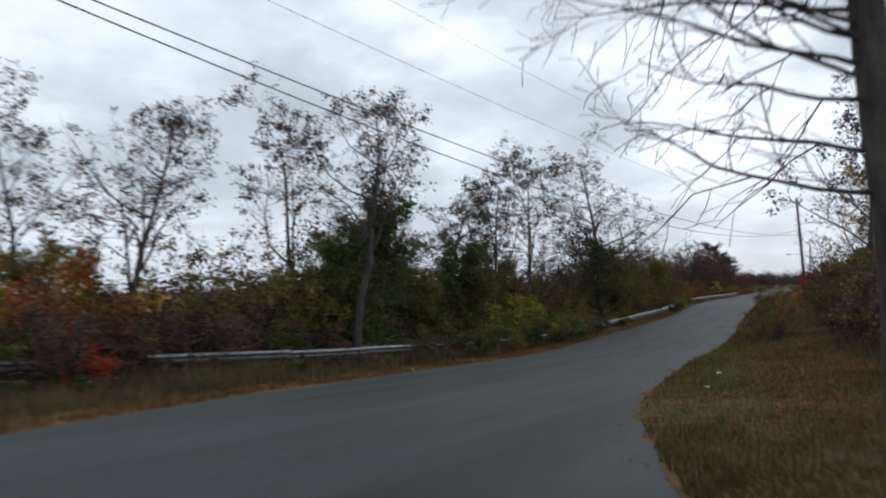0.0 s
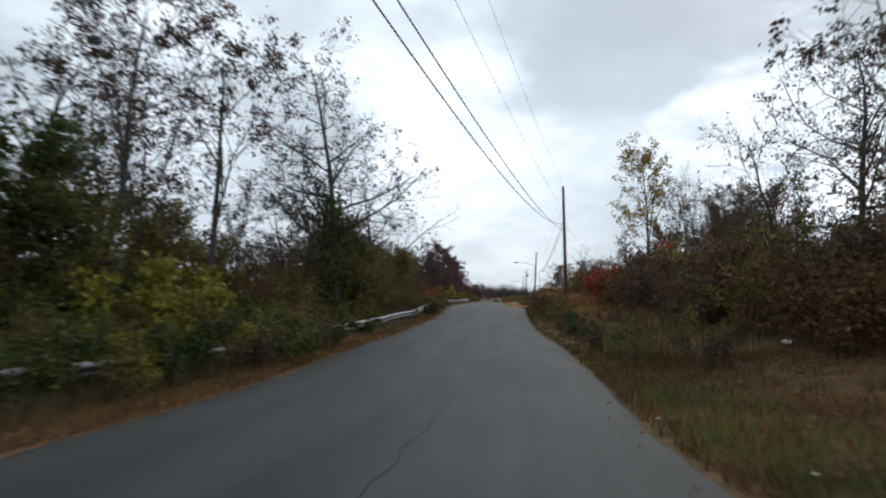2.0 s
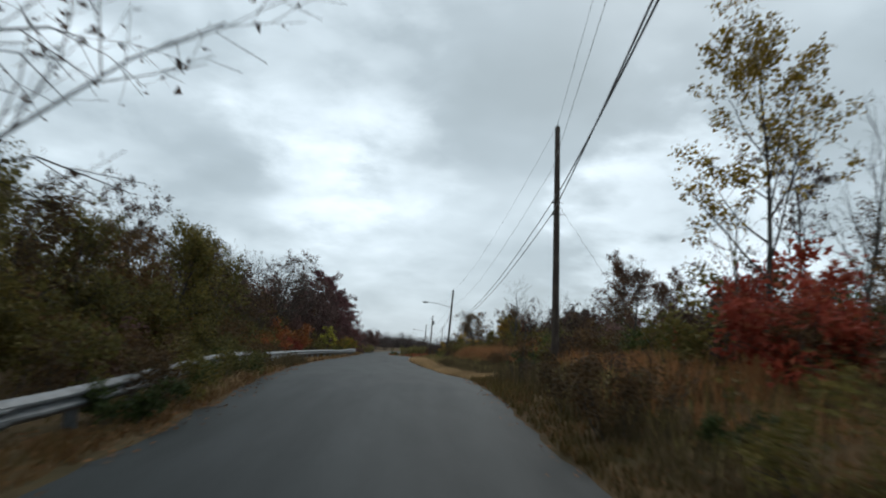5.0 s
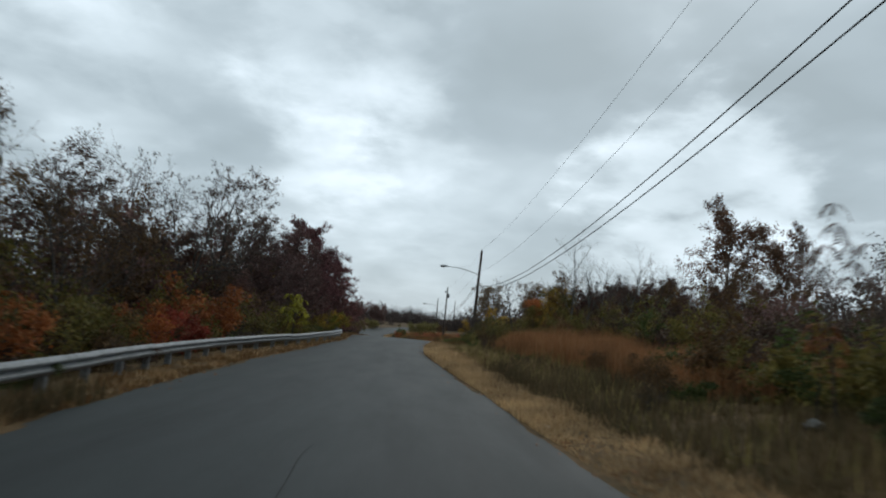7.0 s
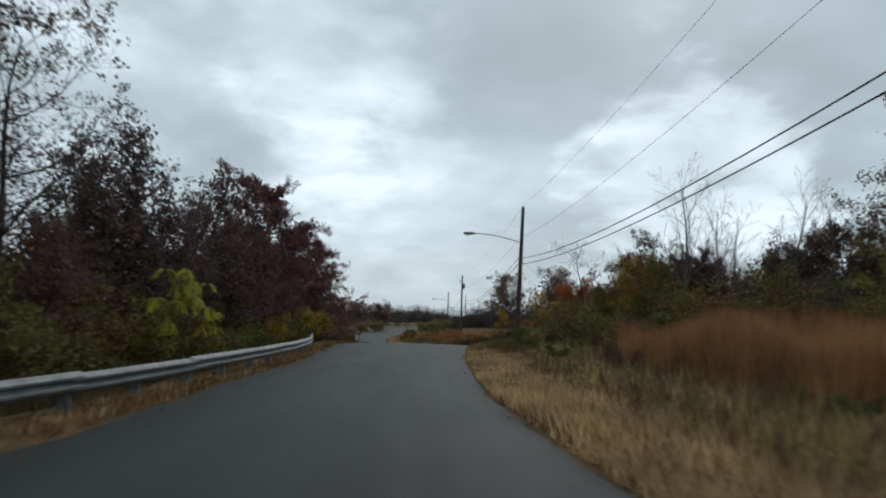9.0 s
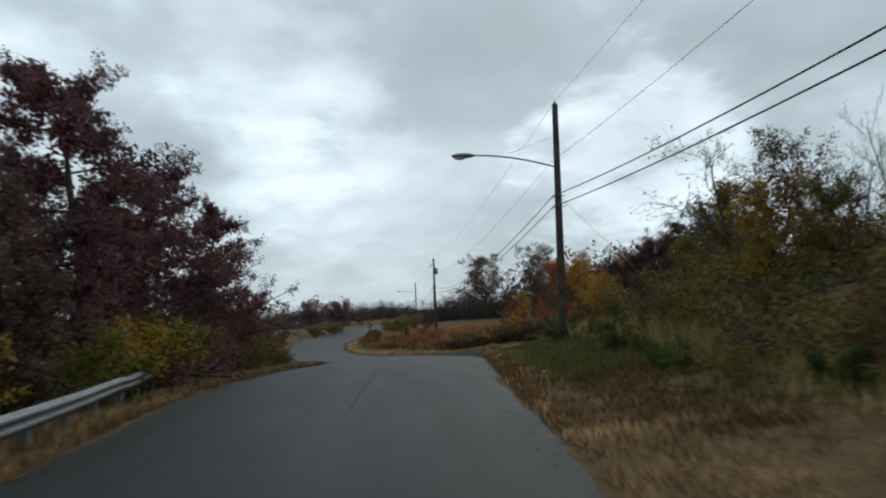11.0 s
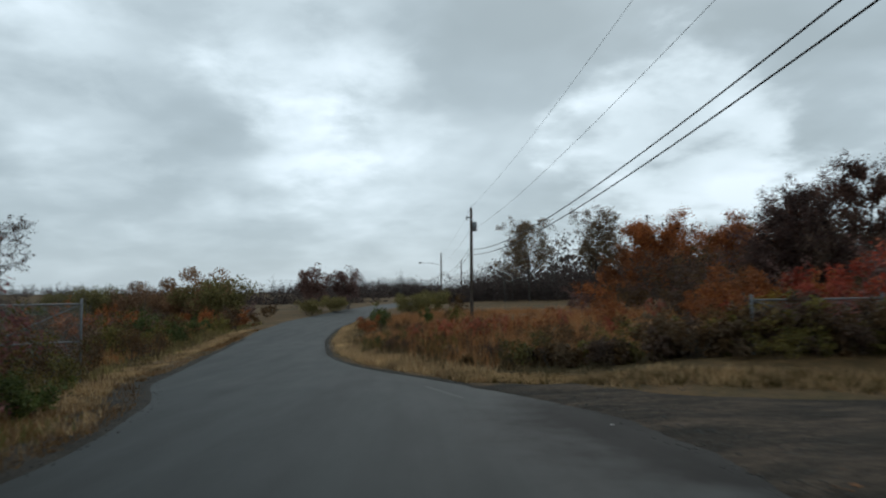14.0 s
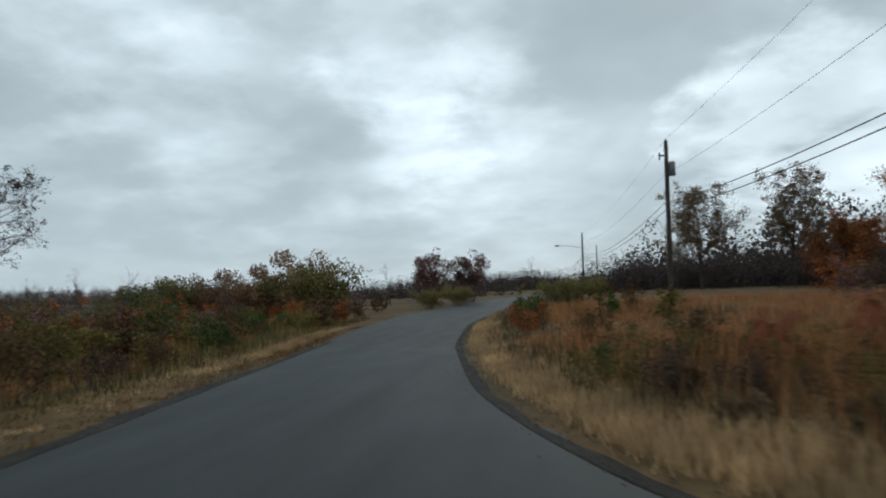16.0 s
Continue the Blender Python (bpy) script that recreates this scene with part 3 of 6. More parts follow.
def tubes(lines, sides=(7, 4, 3, 3, 3)):
    V, F, base = [], [], 0
    for pts, rad, level in lines:
        k = sides[min(level, len(sides) - 1)]
        d = np.gradient(pts, axis=0)
        d /= np.linalg.norm(d, axis=1)[:, None] + 1e-9
        u = np.cross(d, np.array([0.31, 0.2, 0.93]) if abs(d[0][2]) < 0.9 else np.array([1.0, 0.1, 0.0]))
        u /= np.linalg.norm(u, axis=1)[:, None] + 1e-9
        v = np.cross(d, u)
        a = np.arange(k) * 2 * math.pi / k
        ring = pts[:, None] + rad[:, None, None] * (u[:, None] * np.cos(a)[None, :, None] + v[:, None] * np.sin(a)[None, :, None])
        n = len(pts)
        i = (np.arange(n - 1)[:, None] * k + np.arange(k)[None])
        j = (np.arange(n - 1)[:, None] * k + (np.arange(k)[None] + 1) % k)
        V.append(ring.reshape(-1, 3))
        F.append(np.stack([i, j, j + k, i + k], -1).reshape(-1, 4) + base)
        base += n * k
    return np.concatenate(V), np.concatenate(F)


def leaves(rng, at, size, droop=0.3, narrow=0.55, spread=0.0, pointed=False):
    """Small leaves round the given places: bent diamonds, or plain pointed ones for what stands further off."""
    n = len(at)
    c = at + rng.normal(size=(n, 3)) * spread
    a = rng.normal(size=(n, 3))
    a[:, 2] -= droop
    a /= np.linalg.norm(a, axis=1)[:, None]
    b = np.cross(a, rng.normal(size=(n, 3)))
    b /= np.linalg.norm(b, axis=1)[:, None] + 1e-9
    nrm = np.cross(a, b)
    s = (size * rng.uniform(0.6, 1.4, n))[:, None]
    if pointed:
        k = rng.uniform(0.15, 0.75, n)[:, None]
        v = np.stack([c, c + a * s * 1.1, c + a * s * k + b * s * narrow * 1.3], 1)
        return v.reshape(-1, 3), np.arange(n)[:, None] * 3 + np.arange(3)[None]
    v = np.stack([c, c + a * s * 0.5 + b * s * narrow * 0.5, c + a * s + nrm * s * 0.15, c + a * s * 0.5 - b * s * narrow * 0.5], 1)
    f = np.arange(n)[:, None] * 4 + np.arange(4)[None]
    return v.reshape(-1, 3), f


def along(rng, lines, levels, count, reach=(0.2, 1.0)):
    """Places picked along the polylines of the given levels."""
    pool = [pts for pts, _, lv in lines if lv in levels]
    out = []
    for i in rng.integers(0, len(pool), count):
        p = pool[i]
        t = rng.uniform(*reach) * (len(p) - 1)
        k = min(int(t), len(p) - 2)
        out.append(p[k] + (p[k + 1] - p[k]) * (t - k))
    return np.array(out)


def clump_points(rng, centres, radius, count, flat=0.8):
    """Places in clumps round the centres, thinner towards their middle."""
    i = rng.integers(0, len(centres), count)
    d = rng.normal(size=(count, 3))
    d /= np.linalg.norm(d, axis=1)[:, None]
    r = radius * rng.uniform(0.25, 1.0, count) ** 0.6
    d[:, 2] *= flat
    return centres[i] + d * r[:, None]


def plant(name, label, category, group, parts):
    """parts: (part name, mesh, label). Standing at the origin."""
    root = new(name)
    root.empty_display_size = 0.3
    tagged(root, label, category, group)
    for pn, me, lb in parts:
        part_mesh(pn, me, root, lb)
    return root


def make_tree(name, label, group, seed, height, radius, spec, bark, leaf, n_leaf, leaf_size, lean=(0, 0), clump=0.0, levels=(2, 3), ivy=None, bend=0.06, droop=0.3, top_up=0.0, cone=0.55, inner=0, bunch=0, airy=0.0):
    rng = np.random.default_rng(seed)
    lines = limbs(rng, height * 0.93, radius, spec, lean, bend, cone=cone)
    if n_leaf:
        v, f = tubes(lines)
        ps = [("trunk", fast_mesh("trunk", v, f, bark, True), "")]
        if bunch:
            # leaves hang in bunches at the ends of the twigs, more of them low and out in the crown
            ends = along(rng, lines, (len(spec),), n_leaf // bunch, (0.75, 1.0))
            n_leaf = len(ends) * bunch
            at = np.repeat(ends, bunch, 0) + rng.normal(size=(n_leaf, 3)) * np.array([1, 1, 0.8]) * clump
        else:
            at = along(rng, lines, levels, n_leaf, (0.15, 1.0)) + rng.normal(size=(n_leaf, 3)) * clump * 0.5
        if inner:
            deep = along(rng, lines, (1,), inner, (0.2, 0.75)) + rng.normal(size=(inner, 3)) * 0.22
            at = np.concatenate([at, deep])
        s = np.where(np.arange(len(at)) < n_leaf, leaf_size, leaf_size * 2.2)[:, None]
        keep = (at[:, 2] > height * top_up) & (rng.uniform(size=len(at)) > airy * ((at[:, 2] / height - 0.45) / 0.4).clip(0, 1))
        lv, lf = leaves(rng, at[keep], s[keep, 0], droop, 0.55, pointed=True)
        ps.append(("crown", fast_mesh("crown", lv, lf, leaf), ""))
    else:
        v, f = tubes([ln for ln in lines if ln[2] < 2])
        ps = [("trunk", fast_mesh("trunk", v, f, bark, True), "")]
        v, f = tubes([ln for ln in lines if ln[2] > 1])
        ps.append(("crown", fast_mesh("crown", v, f, bark, True), "leafless crown of fine twigs"))
    if ivy:
        mat, n, lo, hi, rad = ivy
        trunk = lines[0][0]
        zs = rng.uniform(lo, hi, n) ** 1.0
        base = np.stack([np.interp(zs, trunk[:, 2], trunk[:, k]) for k in range(3)], 1)
        out = rng.normal(size=(n, 3)) * np.array([rad, rad, rad * 0.5])
        lv, lf = leaves(rng, base + out, leaf_size * 1.3, 0.6, pointed=True)
        ps.append(("vine", fast_mesh("vine", lv, lf, mat), "leafy vine on the trunk"))
    return plant(name, label, "tree", group, ps)


def make_bush(name, label, group, seed, height, width, leaf, n_leaf, leaf_size, stems=6, bark=BARK, bare=0.0, clump=0.32):
    rng = np.random.default_rng(seed)
    lines = []
    for _ in range(stems):
        a, lean = rng.uniform(0, 6.28), rng.uniform(0.1, 0.9) * width / height
        ln = height * rng.uniform(0.6, 1.05)
        lines += limbs(rng, ln, 0.008 + 0.007 * height, [(4, 0.5, 38, 0.25, 0.06), (2, 0.5, 40, 0.3, 0.04)],
                       (math.cos(a) * lean, math.sin(a) * lean), 0.1, (math.cos(a) * 0.12 * width, math.sin(a) * 0.12 * width, -0.1), (4, 2, 1, 1))
    v, f = tubes(lines, (3, 3, 3))
    ps = [("branchwork", fast_mesh("branchwork", v, f, bark, True), "")]
    if n_leaf:
        tips = along(rng, lines, (0, 1, 2), 90, (0.3, 1.0))
        m = int(n_leaf * (1 - bare))
        at = clump_points(rng, tips, clump * min(height, 2.2) * 0.6, m)
        at = at[at[:, 2] > 0.02]
        lv, lf = leaves(rng, at, leaf_size, 0.2, 0.55, pointed=True)
        ps.append(("foliage", fast_mesh("foliage", lv, lf, leaf), ""))
    return plant(name, label, "bush", group, ps)


def spot(x, y, turn=0.0, size=1.0, tall=1.0, sink=0.05):
    return Matrix.Translation((x, y, float(land(x, y)) - sink)) @ Matrix.Rotation(turn, 4, "Z") @ Matrix.Diagonal((size, size, size * tall, 1))


class Kind:
    """One plant built at its first place, then copied."""

    def __init__(self, maker, **kw):
        self.maker, self.kw, self.ob = maker, kw, None

    def put(self, x, y, turn=None, size=1.0, tall=1.0, loose=False):
        turn = PLANT_RNG.uniform(0, 6.28) if turn is None else turn
        m = spot(x, y, turn, size, tall)
        if loose:
            UNDERGROWTH.append(((x, y, size, tall), self.kw["leaf"]))
            return None
        if self.ob is None:
            self.ob = self.maker(**self.kw)
            self.ob.matrix_basis = m
            return self.ob
        s = self.ob.scale.copy()
        return copy_thing(self.ob, m @ Matrix.Diagonal((1 / s[0], 1 / s[1], 1 / s[2], 1)))


PLANT_RNG = random.Random(11)
UNDERGROWTH = []


def build_undergrowth():
    """The bushes behind the front rows, joined into one mesh of leaf clumps."""
    rng = np.random.default_rng(55)
    V, F, I, mats, base = [], [], [], [], 0
    for (x, y, size, tall), mat in UNDERGROWTH:
        h, w = 2.3 * size * tall, 1.3 * min(size, 2.1)
        n, deep = int(330 + 560 * min(size, 2.6) ** 1.3), int(200 + 300 * min(size, 2.8) ** 1.4)
        c = rng.normal(size=(int(16 + 20 * size), 3)) * np.array([0.42, 0.42, 0.25]) * np.array([w, w, h]) + np.array([0, 0, h * 0.45])
        at = np.concatenate([clump_points(rng, c, 0.34 * min(size, 1.8), n), clump_points(rng, c * np.array([0.85, 0.85, 0.92]), 0.2 * min(size, 1.8), deep)])
        at[:, 2] = np.abs(at[:, 2])
        v, f = leaves(rng, at, np.where(np.arange(n + deep) < n, 0.092, 0.17 * min(1.0, 0.5 + 0.3 * size)), 0.1, 0.6, pointed=True)
        if mat not in mats:
            mats.append(mat)
        V.append(v + np.array([x, y, float(land(x, y))]))
        F.append(f + base)
        I.append(np.full(len(f), mats.index(mat), np.int32))
        base += len(v)
    me = fast_mesh("undergrowth", np.concatenate(V), np.concatenate(F), mats[0])
    for mat in mats[1:]:
        me.materials.append(mat)
    me.polygons.foreach_set("material_index", np.concatenate(I))
    tagged(new("undergrowth", me), "dense brown and olive undergrowth behind the roadside bushes", "undergrowth", kind="stuff")


WIDE = [(11, 0.66, 46, 0.22, 0.09), (8, 0.5, 42, 0.2, 0.05), (5, 0.48, 40, 0.15, 0.01)]
DENSE = [(15, 0.5, 64, 0.1, 0.06), (6, 0.5, 45, 0.15, 0.03), (3, 0.5, 42, 0.15, 0.02)]
ROUND = [(16, 0.62, 62, 0.16, 0.07), (6, 0.5, 45, 0.15, 0.03), (3, 0.5, 42, 0.15, 0.02)]
LAYERED = [(26, 0.62, 80, 0.06, 0.02), (9, 0.42, 46, 0.1, 0.0), (5, 0.45, 40, 0.15, -0.01)]
SPREAD = [(11, 0.52, 44, 0.3, 0.07), (7, 0.5, 44, 0.2, 0.03), (5, 0.46, 42, 0.2, -0.01)]
FORKED = [(7, 0.72, 34, 0.16, 0.06), (8, 0.46, 46, 0.25, 0.04), (5, 0.46, 42, 0.2, 0.0)]
CONICAL = [(24, 0.46, 62, 0.14, 0.1), (8, 0.46, 42, 0.2, 0.09), (5, 0.5, 38, 0.2, 0.06)]
UPRIGHT = [(10, 0.5, 28, 0.2, 0.09), (6, 0.45, 32, 0.2, 0.06), (5, 0.45, 34, 0.2, 0.03)]

WOODS = "half-bare roadside trees"
sparse_tree = [Kind(make_tree, name="tree", label="tall half-bare tree with few dark brown leaves", group=WOODS, seed=s, height=h, radius=r, spec=sp,
                    bark=BARK, leaf=DARK_LEAF, n_leaf=n, leaf_size=0.115, bend=0.09, clump=0.12, bunch=8) for s, h, r, sp, n in
               ((3, 12, 0.17, SPREAD, 3900), (8, 11, 0.15, FORKED, 3600), (21, 10, 0.14, SPREAD, 3200))]
vine_tree = Kind(make_tree, name="tree", label="tall bare tree with a vine-clad trunk and last brown leaves", group=WOODS, seed=31, height=15, radius=0.24,
                 spec=[(17, 0.42, 58, 0.3, 0.05), (9, 0.5, 44, 0.18, 0.02), (6, 0.5, 42, 0.2, -0.01)], cone=0.45, bark=BARK, leaf=DARK_LEAF, n_leaf=3300,
                 leaf_size=0.14, bend=0.045, clump=0.13, bunch=8, ivy=(GREEN_LEAF, 2500, 0.0, 7.4, 0.42))
maroon_tree = [Kind(make_tree, name="tree", label="dense maroon-brown autumn tree standing in a thicket", group="maroon trees along the road", seed=s, height=9, radius=0.13,
                    spec=CONICAL, cone=0.82, bark=BARK, leaf=MAROON_LEAF, n_leaf=17000, leaf_size=0.078, clump=0.12, inner=4600, airy=0.74) for s in (41, 47)]
brown_tree = [Kind(make_tree, name="tree", label="small brown-leaved tree with thin dark twigs", group="brown trees", seed=s, height=8, radius=0.11, spec=sp, bark=BARK,
                   leaf=BROWN_LEAF, n_leaf=4300, leaf_size=0.1, clump=0.22, inner=500) for s, sp in ((51, DENSE), (57, WIDE))]
olive_tree = [Kind(make_tree, name="tree", label="small olive-leaved tree rising from the thicket", group="olive trees", seed=s, height=6.5, radius=0.1, spec=DENSE, bark=BARK,
                   leaf=OLIVE_LEAF, n_leaf=8200, leaf_size=0.09, clump=0.26, inner=1600) for s in (121, 126)]
oak_tree = [Kind(make_tree, name="tree", label="round rust-orange autumn oak in full leaf", group="orange oaks", seed=s, height=9.5, radius=0.17, spec=ROUND, cone=0.4, bark=BARK,
                 leaf=ORANGE_LEAF, n_leaf=34000, leaf_size=0.13, clump=0.75, inner=7000) for s in (61,)]
green_tree = Kind(make_tree, name="tree", label="dark green leafy tree standing in the thicket", group="olive trees", seed=131, height=6.5, radius=0.11, spec=DENSE, bark=BARK,
                  leaf=GREEN_LEAF, n_leaf=9000, leaf_size=0.09, clump=0.26, inner=2400)
yellow_tree = Kind(make_tree, name="tree", label="slender tree with sparse yellow leaves", group="yellow trees", seed=71, height=12, radius=0.13, spec=[(13, 0.5, 40, 0.25, 0.08), (6, 0.48, 36, 0.2, 0.05), (5, 0.42, 36, 0.2, 0.02)], bark=BARK,
                   leaf=YELLOW_LEAF, n_leaf=4800, leaf_size=0.16, clump=0.17, bunch=8, top_up=0.34)
yellow_maple = Kind(make_tree, name="tree", label="small golden-yellow maple in full leaf on the bank", group="yellow trees", seed=75, height=7, radius=0.12, spec=ROUND, cone=0.4, bark=BARK,
                    leaf=YELLOW_LEAF, n_leaf=9000, leaf_size=0.12, clump=0.3, inner=1200)
russet_tree = Kind(make_tree, name="tree", label="round russet-brown tree on the hillside", group="brown trees", seed=143, height=10, radius=0.16, spec=[(15, 0.5, 52, 0.3, 0.07), (7, 0.5, 45, 0.15, 0.03), (4, 0.5, 42, 0.15, 0.02)], cone=0.35, bark=BARK,
                   leaf=RUSSET_LEAF, n_leaf=11000, leaf_size=0.12, clump=0.3, top_up=0.3, inner=900)
bare_tree = [Kind(make_tree, name="tree", label="thin leafless tree with fine grey twigs", group="bare trees", seed=s, height=9, radius=0.1, spec=UPRIGHT, bark=GREY_BARK,
                  leaf=BROWN_LEAF, n_leaf=0, leaf_size=0.1) for s in (81, 86)]
dark_bare = Kind(make_tree, name="tree", label="crooked leafless tree with dark branches", group="bare trees", seed=93, height=9, radius=0.12, spec=WIDE, bark=BARK,
                 leaf=DARK_LEAF, n_leaf=700, leaf_size=0.11, bend=0.13, clump=0.1)
round_tree = [Kind(make_tree, name="tree", label="round-crowned thin-leaved tree on the field's edge", group="round trees", seed=s, height=9, radius=0.14, spec=[(18, 0.46, 54, 0.26, 0.07), (8, 0.46, 46, 0.2, 0.04), (5, 0.45, 42, 0.2, 0.02)], cone=0.28, bark=BARK,
                   leaf=lf, n_leaf=15000, leaf_size=0.13, clump=0.2, bunch=8, top_up=0.24) for s, lf in ((101, FIELD_LEAF), (106, FIELD_LEAF))]

hill_tree = [Kind(make_tree, name="tree", label="dark reddish-brown autumn tree on the hillside", group="hillside trees", seed=s, height=9, radius=0.13, spec=ROUND, cone=0.4,
                  bark=BARK, leaf=HILL_LEAF, n_leaf=11000, leaf_size=0.12, clump=0.36, inner=3200) for s in (141, 147)]
pin_oak = Kind(make_tree, name="tree", label="broad maroon pin oak with layered boughs to the ground", group="maroon trees along the road", seed=111, height=10.5, radius=0.2,
               spec=LAYERED, bark=BARK, leaf=CRIMSON_LEAF, n_leaf=50000, leaf_size=0.08, clump=0.16, cone=0.74, inner=15000, airy=0.45)

THICKET = "roadside thicket bushes"
olive_bush = [Kind(make_bush, name="bush", label="olive-brown thicket bush by the roadside", group=THICKET, seed=s, height=2.4, width=2.6, leaf=OLIVE_LEAF, n_leaf=1400, leaf_size=0.11) for s in (201, 203)]
brown_bush = [Kind(make_bush, name="bush", label="brown withered thicket bush by the roadside", group=THICKET, seed=s, height=2.3, width=2.5, leaf=BROWN_LEAF, n_leaf=1350, leaf_size=0.11) for s in (211, 214)]
dark_bush = Kind(make_bush, name="bush", label="dark tangled bush of dead stems", group=THICKET, seed=221, height=1.8, width=2.4, leaf=DARK_LEAF, n_leaf=1400, leaf_size=0.105, stems=8)
green_bush = Kind(make_bush, name="bush", label="low dull green roadside bush", group=THICKET, seed=226, height=1.3, width=2.0, leaf=GREEN_LEAF, n_leaf=1500, leaf_size=0.105)
red_bush = Kind(make_bush, name="bush", label="scarlet sumac bush in autumn leaf", group="scarlet bushes", seed=231, height=2.4, width=2.4, leaf=RED_LEAF, n_leaf=1800, leaf_size=0.12, clump=0.26)
orange_bush = Kind(make_bush, name="bush", label="orange-leaved autumn bush in a thicket", group="orange bushes", seed=236, height=2.6, width=2.6, leaf=ORANGE_LEAF, n_leaf=2200, leaf_size=0.12)
yellow_bush = Kind(make_bush, name="bush", label="yellow-leaved sapling bush in a thicket", group="yellow bushes", seed=241, height=2.6, width=2.0, leaf=YELLOW_LEAF, n_leaf=1700, leaf_size=0.11, clump=0.24)
lime_bush = Kind(make_bush, name="bush", label="yellow-green leafy bush behind the verge", group="yellow bushes", seed=246, height=2.0, width=2.2, leaf=LIME_LEAF, n_leaf=2000, leaf_size=0.11, clump=0.24)
twig_bush = Kind(make_bush, name="bush", label="leafless grey-brown bush of thin twigs", group=THICKET, seed=251, height=2.2, width=2.0, leaf=BROWN_LEAF, n_leaf=260, leaf_size=0.1, stems=12)
maroon_bush = Kind(make_bush, name="bush", label="maroon-brown thicket bush under the trees", group=THICKET, seed=256, height=2.6, width=2.8, leaf=MAROON_LEAF, n_leaf=2000, leaf_size=0.1)

field_bush = [Kind(make_bush, name="bush", label="large rounded olive-brown shrub in the field", group="field shrubs", seed=261, height=5.2, width=6.5, leaf=FIELD_OLIVE, n_leaf=9000, leaf_size=0.19, stems=14, clump=0.8),
              Kind(make_bush, name="bush", label="large rounded rust-brown shrub in the field", group="field shrubs", seed=266, height=4.8, width=5.5, leaf=RUST_LEAF, n_leaf=8000, leaf_size=0.19, stems=12, clump=0.8),
              Kind(make_bush, name="tree", label="small round maroon tree at the field's far edge", group="field shrubs", seed=271, height=5.6, width=3.4, leaf=MAROON_LEAF, n_leaf=5000, leaf_size=0.19, stems=8, clump=0.6)]


def make_sumac(name, label, group, seed, height, leaf, lobes=4):
    """A thin bare stem with a few rising branches that end in drooping feather-like leaves."""
    rng = np.random.default_rng(seed)
    lines = limbs(rng, height, 0.03, [(6, 0.4, 40, 0.5, 0.08)], (rng.uniform(-0.08, 0.08), 0.05), 0.05, (0, 0, 0), (7, 4, 2, 1), 0.3)
    V, F, base = [], [], 0
    ps = []
    for one in lines:
        v, f = tubes([one], (6, 4))
        kind = "branch" if one[2] else "stem"
        ps.append((kind, fast_mesh(kind, v, f, BARK, True), ""))
    for pts, _, level in lines:
        for _ in range(lobes):
            a, p = rng.uniform(0, 6.28), pts[-1].copy()
            d = np.array([math.cos(a), math.sin(a), rng.uniform(0.0, 0.6)])
            n, ln = 7, rng.uniform(0.35, 0.55)
            for k in range(n):
                d = d + np.array([0, 0, -0.28])
                d /= np.linalg.norm(d)
                p = p + d * ln / n
                side = np.cross(d, (0, 0, 1))
                side /= np.linalg.norm(side) + 1e-6
                for sg in (-1, 1):
                    tip = p + side * sg * 0.12 + d * 0.04 - np.array([0, 0, 0.05])
                    V += [p, p + d * 0.045, tip]
                    F.append((base, base + 1, base + 2))
                    base += 3
    ps.append(("foliage", fast_mesh("foliage", np.array(V), np.array(F), leaf), ""))
    return plant(name, label, "sapling", group, ps)


sumac = [Kind(make_sumac, name="sapling", label="thin sumac sapling with drooping dark leaves", group="sumac saplings", seed=301, height=3.6, leaf=DARK_LEAF),
         Kind(make_sumac, name="sapling", label="thin sumac sapling with withered orange leaves", group="sumac saplings", seed=305, height=2.2, leaf=ORANGE_LEAF),
         Kind(make_sumac, name="sapling", label="thin sumac sapling with last dull red leaves", group="sumac saplings", seed=309, height=1.8, leaf=SUMAC_LEAF),
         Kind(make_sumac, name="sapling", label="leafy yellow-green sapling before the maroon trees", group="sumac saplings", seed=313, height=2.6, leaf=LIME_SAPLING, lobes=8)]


# ---- poles, cables and rail ----
def road_z(y):
    return float(prof(y))




def insulator(parent, at):
    bm = bmesh.new()
    x, y, z = at
    prof_r = ((0.0, 0.035), (0.03, 0.06), (0.05, 0.035), (0.08, 0.055), (0.1, 0.03), (0.14, 0.028))
    tube(bm, [(x, y, z + h) for h, _ in prof_r], [r for _, r in prof_r], 10)
    return part("insulator", bm, PORCELAIN, parent)


def clamp(parent, at, side):
    """The bolt and bracket that hold a cable on the road side of a pole."""
    bm = bmesh.new()
    x, y, z = at
    box(bm, (0.2, 0.05, 0.07), pose(x + side * 0.1, y, z))
    tube(bm, [(x - 0.2, y, z), (x + 0.28, y, z)], 0.016, 6)
    tube(bm, [(x + side * 0.2, y - 0.06, z - 0.03), (x + side * 0.2, y + 0.06, z - 0.03)], 0.04, 8)
    return part("cable_clamp", bm, DARK_STEEL, parent)


